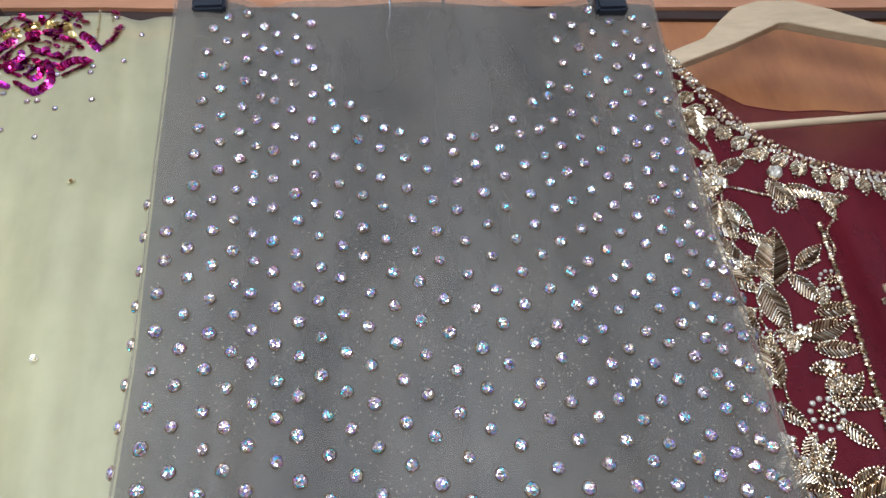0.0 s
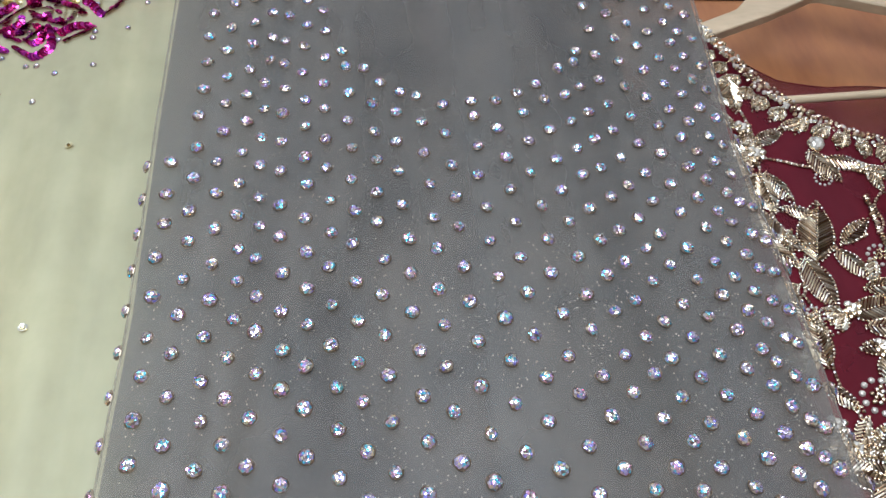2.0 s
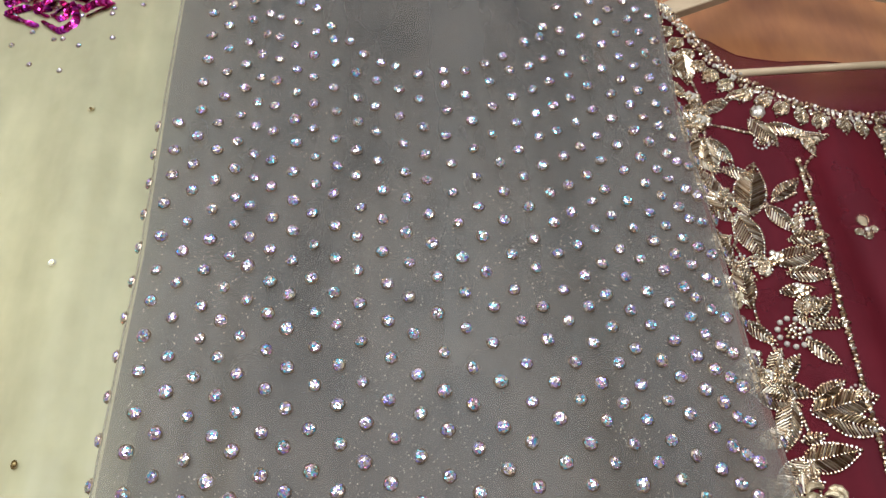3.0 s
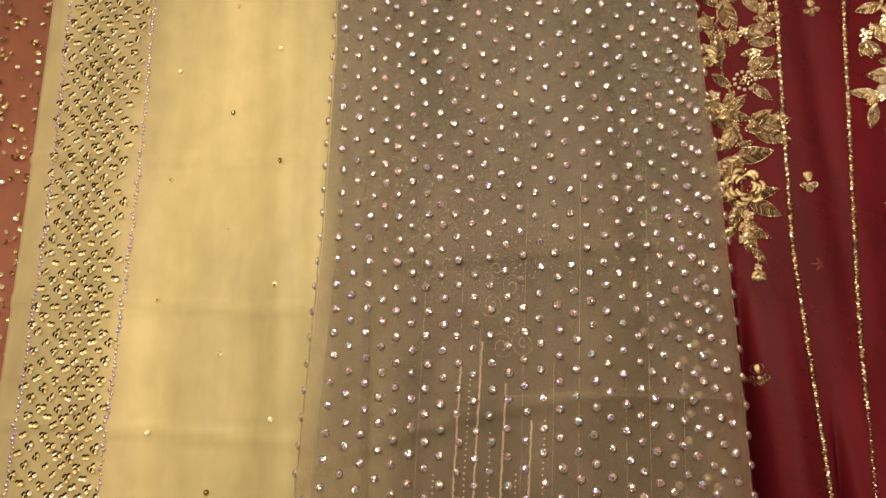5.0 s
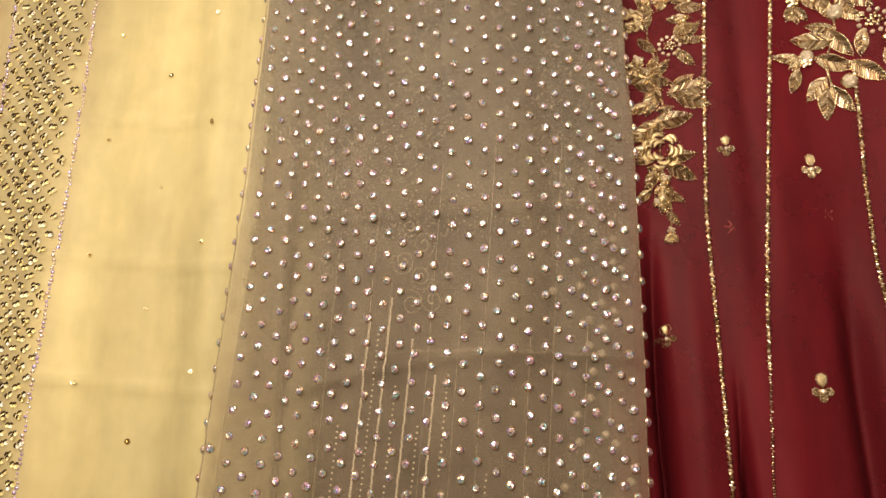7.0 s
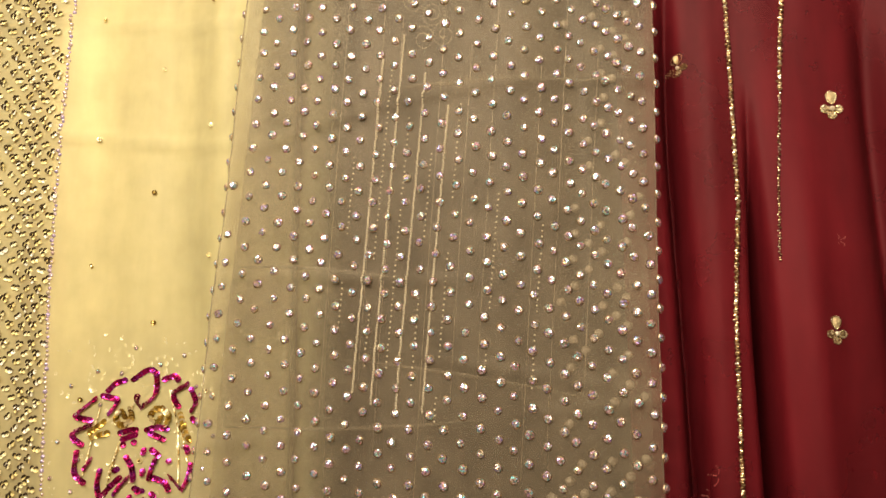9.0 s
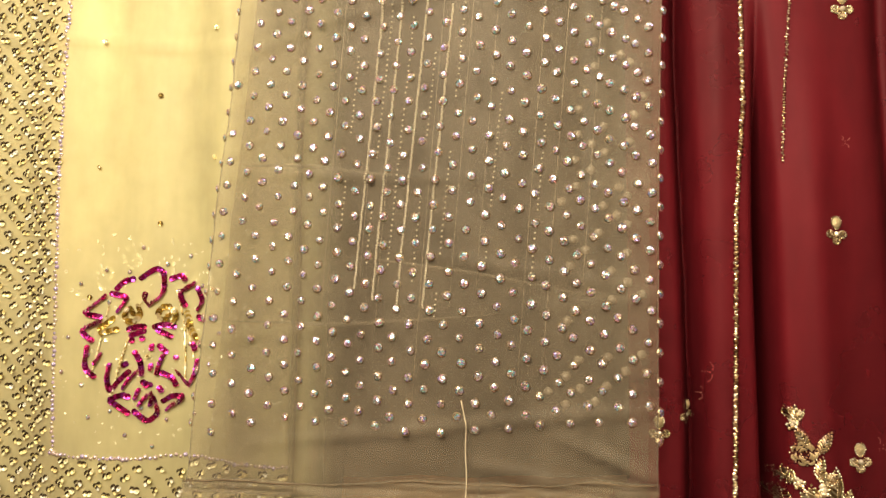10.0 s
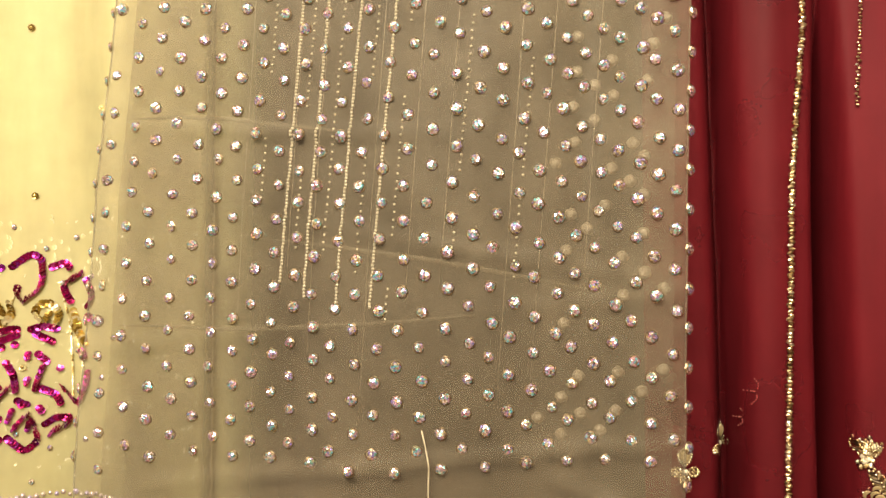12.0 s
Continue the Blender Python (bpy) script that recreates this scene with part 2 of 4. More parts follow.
def tube(points, radius, sides=8):
    """Vertices and faces of a round bar along the points."""
    vs, fs = [], []
    pts = [Vector(p) for p in points]
    for i, p in enumerate(pts):
        d = (pts[min(i + 1, len(pts) - 1)] - pts[max(i - 1, 0)]).normalized()
        a = d.cross(Vector((0.3, 1, 0.2))).normalized()
        b = d.cross(a)
        r = radius[i] if isinstance(radius, (list, tuple)) else radius
        for k in range(sides):
            t = 2 * math.pi * k / sides
            vs.append(p + a * (r * math.cos(t)) + b * (r * math.sin(t)))
    for i in range(len(pts) - 1):
        for k in range(sides):
            q = (k + 1) % sides
            fs.append((i * sides + k, i * sides + q, (i + 1) * sides + q, (i + 1) * sides + k))
    fs += [tuple(range(sides))[::-1], tuple(range((len(pts) - 1) * sides, len(pts) * sides))]
    return vs, fs


class Heap:
    """Gathers many small shapes into one mesh."""

    def __init__(self):
        self.v, self.f, self.m = [], [], []

    def add(self, shape, matrix, mat=0):
        n = len(self.v)
        self.v += [matrix @ Vector(p) for p in shape[0]]
        self.f += [tuple(k + n for k in f) for f in shape[1]]
        self.m += shape[2] if len(shape) > 2 else [mat] * len(shape[1])

    def make(self, name, mats, parent, label="", smooth=False, kind=""):
        ob = joined(name, self.v, self.f, mats, None, label, smooth, self.m)
        if kind:
            ob["kind"] = kind
        return under(ob, parent)


def gem(r, seed=0):
    """A round faceted stone in a low claw setting, facing -y; every facet is a piece of its own, slightly out of true."""
    vs, fs, ms = [], [], []
    wob = random.Random(seed)

    def facet(*ps):
        n = len(vs)
        dx, dz = wob.uniform(-0.42, 0.42), wob.uniform(-0.42, 0.42)
        cx, cz = sum(p[0] for p in ps) / len(ps), sum(p[2] for p in ps) / len(ps)
        vs.extend((p[0], p[1] + dx * (p[0] - cx) + dz * (p[2] - cz), p[2]) for p in ps)
        fs.append(tuple(range(n, n + len(ps))))
        ms.append(0)

    at = lambda rad, h, k: (r * rad * math.cos(math.pi / 4 * k), -r * h, r * rad * math.sin(math.pi / 4 * k))
    for k in range(8):
        facet(at(0.97, 0.16, k), at(0.97, 0.16, k + 1), at(0.74, 0.40, k + 0.5))
        facet(at(0.97, 0.16, k + 1), at(0.74, 0.40, k + 1.5), at(0.74, 0.40, k + 0.5))
        facet(at(0.74, 0.40, k + 0.5), at(0.74, 0.40, k + 1.5), at(0.40, 0.56, k + 1))
        facet(at(0.74, 0.40, k + 1.5), at(0.40, 0.56, k + 2), at(0.40, 0.56, k + 1))
    for k in range(0, 8, 2):
        facet(at(0.40, 0.56, k), at(0.40, 0.56, k + 1), at(0.40, 0.56, k + 2), at(0.0, 0.62, 0))
    n = len(vs)
    for rad, h in ((1.10, 0.0), (0.97, 0.20)):
        vs.extend(at(rad, h, k) for k in range(8))
    for k in range(8):
        fs.append((n + k, n + (k + 1) % 8, n + 8 + (k + 1) % 8, n + 8 + k)), ms.append(1)
    for k in range(4):
        n = len(vs)
        vs.extend([at(1.13, 0.05, 2 * k + 0.2), at(1.13, 0.05, 2 * k + 0.8), at(0.76, 0.44, 2 * k + 0.5)])
        fs.append((n, n + 1, n + 2)), ms.append(1)
    return vs, fs, ms


GEMS = [gem(0.0036, q) for q in range(6)]


def bead(r, sides=6, flat=1.0):
    vs, fs = [(0, -r * flat, 0)], []
    for rad, h in ((0.8, 0.6), (1.0, 0.0)):
        for k in range(sides):
            t = 2 * math.pi * k / sides
            vs.append((r * rad * math.cos(t), -r * h * flat, r * rad * math.sin(t)))
    for k in range(sides):
        q = (k + 1) % sides
        fs += [(0, 1 + k, 1 + q), (1 + k, 1 + sides + k, 1 + sides + q, 1 + q)]
    return vs, fs


def disc(r, sides=7, cup=0.25):
    """A cupped sequin with a hole, facing -y."""
    vs, fs = [], []
    for rad, h in ((0.22, 0.0), (1.0, cup)):
        for k in range(sides):
            t = 2 * math.pi * k / sides
            vs.append((r * rad * math.cos(t), -r * h, r * rad * math.sin(t)))
    for k in range(sides):
        q = (k + 1) % sides
        fs.append((k, q, sides + q, sides + k))
    return vs, fs


def place(x, y, z, roll=0.0, tilt=0.0, turn=0.0, size=1.0):
    return Matrix.Translation((x, y, z)) @ Euler((tilt, roll, turn)).to_matrix().to_4x4() @ Matrix.Diagonal((size, size, size, 1))


rnd = random.Random(7)


def lerp(v, knots):
    return float(np.interp(v, [k[0] for k in knots], [k[1] for k in knots]))


def ease(v, a, b):
    t = min(1.0, max(0.0, (v - a) / (b - a)))
    return t * t * (3 - 2 * t)


# ---- the room ----
def structure(ob, label, category):
    return tagged(ob, label, category, "", "structure")


structure(box("floor", -2.2, 2.2, -3.0, 0.4, -0.1, 0.0, M_FLOOR), "brown tiled shop floor below the hanging clothes", "floor")
structure(box("ceiling", -2.2, 2.2, -3.0, 0.4, 2.8, 2.9, M_CEIL), "plain white shop ceiling over the clothes", "ceiling")
structure(box("wall_west", -2.3, -2.2, -3.0, 0.4, 0.0, 2.8, M_ROOM), "plain beige painted side wall of shop", "wall")
structure(box("wall_east", 2.2, 2.3, -3.0, 0.4, 0.0, 2.8, M_ROOM), "plain beige painted side wall of shop", "wall")
structure(box("wall_south", -2.2, 2.2, -3.1, -3.0, 0.0, 2.8, M_ROOM), "plain beige painted back wall of shop", "wall")
structure(box("wall_north", -2.2, 2.2, 0.16, 0.3, 0.0, 2.8, M_PINK), "pink painted wall behind the wooden boards", "wall")

# boards under the rail, with open joints between them
boards = thing("wood_panelling", 0, 0.13, 0, "orange-brown plywood boards lining the wall under a rail", "panelling", kind="structure")
RAIL_SLOPE = -0.05
for x0, x1, y0 in ((-1.6, -1.0, 0.105), (-0.997, -0.160, 0.106), (-0.157, -0.032, 0.105), (-0.0165, 0.62, 0.106), (0.623, 1.6, 0.105)):
    box("board", x0, x1, y0, 0.15, 0.0, 2.06, M_WALL, 0.0015, boards)
box("batten", -0.031, -0.0175, 0.096, 0.15, 0.0, 2.0, M_RAIL, 0.001, boards)
rail = thing("hanging_rail", 0, 0.09, 2.05, "orange-brown chipped wooden rail fixed along the wall", "rail", kind="structure")
# the lower strip is the rail's shadow gap, modelled as a dark piece
for nm, z0, z1, y0, mat in (("rail_board", 2.064, 2.100, 0.098, M_RAIL), ("gap_shadow", 2.053, 2.0635, 0.102, M_DARK)):
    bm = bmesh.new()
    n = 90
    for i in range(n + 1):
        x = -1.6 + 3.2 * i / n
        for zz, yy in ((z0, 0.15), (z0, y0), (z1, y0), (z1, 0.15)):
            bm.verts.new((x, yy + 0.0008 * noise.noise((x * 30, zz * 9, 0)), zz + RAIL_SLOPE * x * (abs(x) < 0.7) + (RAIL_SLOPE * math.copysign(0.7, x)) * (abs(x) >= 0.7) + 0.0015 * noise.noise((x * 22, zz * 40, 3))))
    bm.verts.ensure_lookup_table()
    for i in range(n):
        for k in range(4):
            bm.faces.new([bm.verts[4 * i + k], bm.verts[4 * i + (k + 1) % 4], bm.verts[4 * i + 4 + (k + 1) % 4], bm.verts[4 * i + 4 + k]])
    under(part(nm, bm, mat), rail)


# ---- cream dupatta with sequinned border ----
def cream_depth(x, z):
    y = 0.034 + (0.0065 * math.sin((x + 0.1 * z) * 34 + 1.2) + 0.0035 * math.sin(x * 71 + z * 2.0)) * (1.0 - 0.75 * ease(z, 1.80, 1.99))
    y += 0.0035 * noise.noise((x * 7, z * 1.2, 4.0))
    for zc in (1.452, 1.335, 1.60):
        y -= 0.0030 * math.exp(-((z - zc - 0.012 * math.sin(x * 9)) / 0.004) ** 2)
    y += 0.006 * math.exp(-((x + 0.235) / 0.012) ** 2)
    return y


CREAM_L, CREAM_R = -0.524, -0.168
BAND_L, BAND_R, BAND_Z = -0.502, -0.404, 0.948
dupatta = thing("dupatta", -0.35, 0.03, 0.74, "cream yellow organza dupatta with gold sequin border, hanging from the rail", "dupatta")
sheet("cloth", lambda v: CREAM_L, lambda v: CREAM_R, lambda u: 0.74, lambda u: 2.004 - 0.011 * u, cream_depth, M_CREAM, 110, 200, dupatta, "cream organza with soft folds")
sheet("lining", lambda v: BAND_R + 0.004, lambda v: -0.122, lambda u: 0.915, lambda u: 1.985, lambda x, z: cream_depth(x, z) + 0.012, M_CREAM2, 40, 60, dupatta, "inner cream layer showing through", 0)

M_FOLD = sheer("cream_fold", (0.66, 0.57, 0.36), 0.25, 0.3, 0.5, 0.2, 0.2)
sheet("turned_up_fold", lambda v: BAND_R + 0.003, lambda v: CREAM_R - 0.002, lambda u: 0.952, lambda u: 1.163 + 0.006 * u, lambda x, z: cream_depth(x, z) + 0.006, M_FOLD, 40, 30, dupatta, "turned-up layer showing through the cream cloth", 0)
ghost = Heap()
for k in range(190):
    gx, gz = rnd.uniform(BAND_R + 0.008, CREAM_R - 0.008), rnd.uniform(0.96, 1.155)
    ghost.add(disc(rnd.uniform(0.0008, 0.0021), 8, 0.1), place(gx, cream_depth(gx, gz) - 0.0005, gz, 0, rnd.uniform(-0.4, 0.4), rnd.uniform(-0.4, 0.4)))
for gx, gz, hand in ((-0.357, 1.112, 1), (-0.300, 1.118, -1), (-0.262, 1.108, 1), (-0.330, 1.128, -1)):
    for k in range(13):
        a = 0.55 * k * hand + gz * 90
        px, pz = gx + (0.004 + 0.0009 * k) * math.cos(a), gz + (0.004 + 0.0009 * k) * math.sin(a)
        ghost.add(disc(0.0017, 8, 0.1), place(px, cream_depth(px, pz) - 0.0004, pz))
M_UNDER = material("under_sequin", (0.95, 0.90, 0.64), 0.22, 0.25, 0.1, 90.0)
ghost.make("under_sequin_scatter", [M_UNDER], dupatta, "pale sequins of the turned-up layer", False, "stuff")


def in_border(x, z):
    return (BAND_L + 0.003 < x < BAND_R - 0.0035) or (z < BAND_Z - 0.005 and BAND_L < x < CREAM_R - 0.004)


def shade_arc(r):
    """A dark arc on a cup sequin's upper edge: its dark reflection built as a shape."""
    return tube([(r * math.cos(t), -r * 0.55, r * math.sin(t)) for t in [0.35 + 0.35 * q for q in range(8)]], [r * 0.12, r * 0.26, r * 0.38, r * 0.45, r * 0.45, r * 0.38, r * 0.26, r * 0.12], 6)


M_CUPGOLD = spangle("pale_gold_cup", [(0.92, 0.82, 0.42), (0.88, 0.77, 0.36), (0.95, 0.88, 0.54), (0.84, 0.71, 0.33), (0.95, 0.88, 0.55), (0.98, 0.96, 0.80)], 0.2, 0.08)
# near-black colour for the dark reflection along each cup's upper edge
M_CUPSHADE = material("cup_edge_shade", (0.045, 0.026, 0.006), 0.9, 0.0, 0.3, 300.0)
bunches = []
for v in range(4):
    h = Heap()
    for k, (ox, oz) in enumerate(((-0.0017, 0.0004), (0.0017, 0.0010), (0.0002, -0.0021))[:(3, 2, 3, 2)[v]]):
        r = 0.0025 + 0.0003 * rnd.random()
        m = place(ox * 1.2, -0.0002 - 0.0004 * k, oz * 1.2, -0.5 + rnd.uniform(-0.5, 0.5), rnd.uniform(-0.3, 0.1), rnd.uniform(-0.3, 0.3))
        h.add(disc(r, 10, rnd.uniform(0.25, 0.4)), m, 0)
        h.add(shade_arc(r * 0.92), m, 1)
    bunches.append(h)
near_meshes = []
for h in bunches:
    me = bpy.data.meshes.new("sequin")
    me.from_pydata([tuple(p) for p in h.v], [], h.f)
    me.materials.append(M_CUPGOLD), me.materials.append(M_CUPSHADE)
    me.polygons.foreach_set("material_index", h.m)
    near_meshes.append(me)
far_sequins, count = Heap(), 0
for r in range(-60, 150):
    for c in range(-130, 90):
        x = -0.45 + 0.0080 * r - 0.0102 * c + 0.0010 * rnd.uniform(-1, 1)
        z = 1.60 - 0.0091 * r - 0.0080 * c + 0.0010 * rnd.uniform(-1, 1)
        if z > 1.99 or z < 0.75 or not in_border(x, z):
            continue
        y = cream_depth(x, z) - 0.0007
        m = place(x, y, z, rnd.uniform(-0.5, 0.5), rnd.uniform(-0.2, 0.2), rnd.uniform(-0.2, 0.2), rnd.uniform(0.85, 1.05))
        if count < 300 and 0.86 < z < 1.30 and x < -0.2:
            ob = new("sequin", near_meshes[rnd.randrange(4)])
            ob.matrix_world = m
            under(ob, dupatta)
            count += 1
        else:
            h = bunches[rnd.randrange(4)]
            far_sequins.add((h.v, h.f, h.m), m)
far_sequins.make("sequin_scatter", [M_CUPGOLD, M_CUPSHADE], dupatta, "gold cup sequins sewn in bunches", False, "stuff")

for x0 in (BAND_R, BAND_L + 0.002):
    h, z = Heap(), 1.985
    while z > BAND_Z:
        x = x0 + 0.003 * math.sin(z * 9) + 0.0013 * rnd.uniform(-1, 1)
        h.add(bead(rnd.uniform(0.0013, 0.0024), 6), place(x, cream_depth(x, z) - 0.0008, z, rnd.random() * 3))
        z -= 0.0041
    h.make("bead_trim", [M_LILAC], dupatta, "lilac and rose beads edging the border", True)
h, x = Heap(), BAND_R
while x < CREAM_R - 0.004:
    zz = BAND_Z + 0.002 * math.sin(x * 40)
    zz += 0.0011 * rnd.uniform(-1, 1)
    h.add(bead(rnd.uniform(0.0013, 0.0024), 6), place(x, cream_depth(x, zz) - 0.0008, zz, rnd.random() * 3))
    x += 0.0041
h.make("bead_trim", [M_LILAC], dupatta, "lilac and rose beads edging the border", True)

# sparse single sequins over the field, in staggered rows
for col, xc in enumerate((-0.372, -0.312, -0.257)):
    for k in range(7):
        z = 1.832 - 0.122 * k - (0.061 if col == 1 else 0.0) - (0.008 if col == 0 else 0)
        h = Heap()
        x = xc + 0.004 * rnd.uniform(-1, 1)
        y = cream_depth(x, z)
        h.add(disc(0.0026, 8, 0.3), place(x, y - 0.0012, z, 0, rnd.uniform(-0.5, 0.5), rnd.uniform(-0.5, 0.5)))
        h.add(bead(0.0012), place(x, y - 0.0022, z))
        h.make("spangle", [M_GOLDSEQ], dupatta)

# a paisley bouquet in magenta sequins: strokes in its own plane, hundredths of its half height
CROWN = [[(-3, 87), (17, 100), (27, 94), (29, 74), (24, 62), (8, 51), (3, 61), (5, 70)], [(-40, 73), (-30, 82), (-11, 87)], [(-48, 66), (-24, 61), (-29, 51), (-40, 40)], [(38, 87), (52, 91), (60, 81)], [(71, 80), (51, 69), (55, 56), (63, 47)], [(78, 73), (87, 56), (76, 43)], [(81, 36), (94, 30)]]
SIDES = [[(-59, 62), (-87, 40), (-60, 34)], [(-63, 29), (-92, 16), (-73, 1)], [(-82, -6), (-84, -28), (-81, -36), (-65, -48)], [(-62, -15), (-73, -32)], [(-46, -29), (-49, -47), (-43, -62), (-27, -47), (-11, -34)], [(-2, -37), (-13, -47), (-24, -61)], [(73, 0), (78, -11)], [(81, -22), (78, -38), (68, -54), (57, -41), (46, -33)], [(32, -38), (46, -45), (52, -56)]]
HEART = [[(-17, 19), (-2, 23), (11, 22)], [(-13, 11), (8, 18)], [(19, 23), (33, 26), (48, 22)], [(24, 18), (44, 8)], [(-12, 4), (-9, 4)], [(3, 7), (7, 6)], [(17, -3), (16, -11)], [(27, -3), (40, -14)], [(-6, -12), (3, -25), (6, -43)], [(32, -16), (27, -30), (25, -44)], [(-22, -28), (-14, -23)], [(49, -18), (52, -23)], [(17, -29), (17, -36)]]
BASE = [[(2, -61), (-3, -74)], [(8, -50), (17, -54), (21, -47)], [(12, -54), (17, -57)], [(30, -58), (36, -66)], [(-41, -73), (-24, -67), (-8, -70)], [(-41, -76), (-24, -84), (-8, -92)], [(-2, -88), (17, -100), (30, -88), (21, -65), (13, -69), (2, -82)], [(36, -74), (48, -67), (62, -69), (59, -74), (43, -82), (40, -88)], [(21, -72), (19, -82)]]
STEMS = [[(-52, 50), (-70, -30), (-78, -44)], [(4, 66), (-10, 30), (-34, -40)], [(46, 70), (60, 20), (64, -50)], [(-10, 30), (-40, -70)], [(60, 40), (76, -20)]]


M_CURL = spangle("old_gold_sequin", [(0.62, 0.42, 0.08), (0.30, 0.17, 0.03), (0.80, 0.60, 0.18), (0.42, 0.26, 0.05), (0.95, 0.85, 0.55)], 0.2, 0.7)


def sequin_chain(heap, pts, ox, oz, sx, sz, step, r, ceiling=9.0, mat=0):
    pts = [Vector((ox + px * sx, 0, oz + pz * sz)) for px, pz in pts]
    if len(pts) > 2:
        soft = []
        for k in range(len(pts) - 1):
            p0, p1, p2, p3 = pts[max(k - 1, 0)], pts[k], pts[k + 1], pts[min(k + 2, len(pts) - 1)]
            for q in range(4):
                t = q / 4
                soft.append(p1 + (p2 - p0) * (0.35 * t * (1 - t) ** 2) + (p2 - p1) * (t * t * (3 - 2 * t)) - (p3 - p1) * (0.35 * t * t * (1 - t)))
        pts = soft + [pts[-1]]
    joint = [pts[0]]
    for p in pts[1:]:
        while (p - joint[-1]).length > step:
            joint.append(joint[-1] + (p - joint[-1]).normalized() * step)
    pts = joint if len(joint) > 1 else [pts[0], pts[0] + Vector((step, 0, 0))]
    for a, b in zip(pts, pts[1:]):
        d = b - a
        n = 1
        ang = math.atan2(d.z, d.x)
        for k in range(n):
            p = a + d * (k / n)
            if p.z < ceiling:
                heap.add(disc(r, 8, 0.2), place(p.x, cream_depth(p.x, p.z) - 0.0016 - 0.0002 * (k % 2), p.z, 0, 0.55 * math.sin(ang) + rnd.uniform(-0.2, 0.2), 0.55 * math.cos(ang) + rnd.uniform(-0.2, 0.2)), mat)


def bouquet(ox, oz, ceiling, size=1.0, cup=0.0028):
    sx, sz = 0.00063 * size, 0.00069 * size
    for name, strokes in (("crown_petal", CROWN), ("side_petal", SIDES), ("heart_petal", HEART), ("base_petal", BASE)):
        for s in strokes:
            h = Heap()
            sequin_chain(h, s, ox, oz, sx, sz, 0.0023, cup, ceiling)
            if h.f:
                h.make(name, [M_MAGENTA], dupatta, "magenta cup sequins in an overlapping chain")
    for s in STEMS:
        h = Heap()
        sequin_chain(h, s, ox, oz, sx, sz, 0.0017, 0.0010, ceiling)
        if h.f:
            h.make("gold_stem", [M_GOLDSEQ], dupatta)
    for cx, cz, hand in ((-16, 40, 1), (32, 38, -1)):
        h = Heap()
        spiral = [(cx + (4 + 1.5 * k) * math.cos(0.9 * k * hand), cz + (4 + 1.5 * k) * math.sin(0.9 * k * hand)) for k in range(9)]
        sequin_chain(h, spiral, ox, oz, sx, sz, 0.0024, 0.0031, ceiling)
        if h.f:
            h.make("gold_curl", [M_CURL], dupatta, "gold sequin curl", False, "stuff")
    for cx, cz, tl in ((-54, 26, 0.6), (-50, 16, 0.2), (66, 30, -1.2), (70, 18, -0.9)):
        h = Heap()
        for k in range(9):
            sequin_chain(h, [(cx + (k - 4) * 3 * math.cos(tl), cz + (k - 4) * 3 * math.sin(tl)), (cx + (k - 4) * 3 * math.cos(tl) + 3, cz + (k - 4) * 3 * math.sin(tl) + 1)], ox, oz, sx, sz, 0.004, 0.0029, ceiling)
        if h.f:
            h.make("gold_sprig", [M_CURL], dupatta, "short gold sequin sprig", False, "stuff")
    for k in range(26):
        t, q = k * 2.399, 0.35 + 0.75 * math.sqrt((k + 3) / 29)
        x, zz = ox + 0.072 * q * math.cos(t), oz + 0.088 * q * math.sin(t)
        if zz < ceiling and BAND_R + 0.005 < x < CREAM_R - 0.03:
            h = Heap()
            h.add(gem(0.0021), place(x, cream_depth(x, zz) - 0.0008, zz, t))
            h.make("stone", [M_STONE, M_SILVER], dupatta)


bouquet(-0.320, 1.050, 9.0)
bouquet(-0.308, 2.001, 1.997, 1.22, 0.0034)
bouquet(-0.304, 1.968, 1.996, 0.55, 0.0026)

# small black clip that holds it to the rail
clip = thing("hanger_clip", -0.343, 0.02, 2.0, "small black clip with wire holding cream dupatta", "clip")
box("jaw", -0.348, -0.336, 0.018, 0.05, 1.999, 2.008, M_CLIP, 0.0015, clip)
v, f = tube([(-0.342, 0.03, 2.01), (-0.341, 0.032, 2.05), (-0.337, 0.04, 2.10), (-0.33, 0.075, 2.11)], 0.0014)
under(joined("wire", v, f, M_CHROME, None, "", True), clip)

# ---- rose cloth at the far side ----
rose = thing("rose_garment", -0.7, 0.04, 0.74, "dusty rose garment with gold sequins hanging beside cream dupatta", "garment")
sheet("cloth", lambda v: -0.95, lambda v: -0.505, lambda u: 0.74, lambda u: 1.96, lambda x, z: 0.052 + 0.008 * math.sin(x * 60 + z), M_ROSE, 60, 40, rose)
h = Heap()
for k in range(1500):
    x, z = rnd.uniform(-0.70, -0.53), rnd.uniform(0.9, 1.94)
    h.add(disc(0.0027, 6, 0.3), place(x, 0.0485 + 0.008 * math.sin(x * 60 + z), z, 0, rnd.uniform(-0.6, 0.6), rnd.uniform(-0.6, 0.6)))
h.make("sequin_scatter", [M_GOLDSEQ], rose, "scattered gold sequins", False, "stuff")


# ---- grey organza panel with crystals ----
GREY_TOP = lambda x: 1.972 - 0.055 * (x + 0.195)
GREY_L = [(0.90, -0.262), (0.956, -0.2547), (1.003, -0.251), (1.06, -0.2445), (1.12, -0.239), (1.17, -0.235), (1.245, -0.226), (1.31, -0.2205), (1.42, -0.2105), (1.51, -0.203), (1.60, -0.1995), (1.70, -0.1955), (1.84, -0.1955), (1.98, -0.193)]
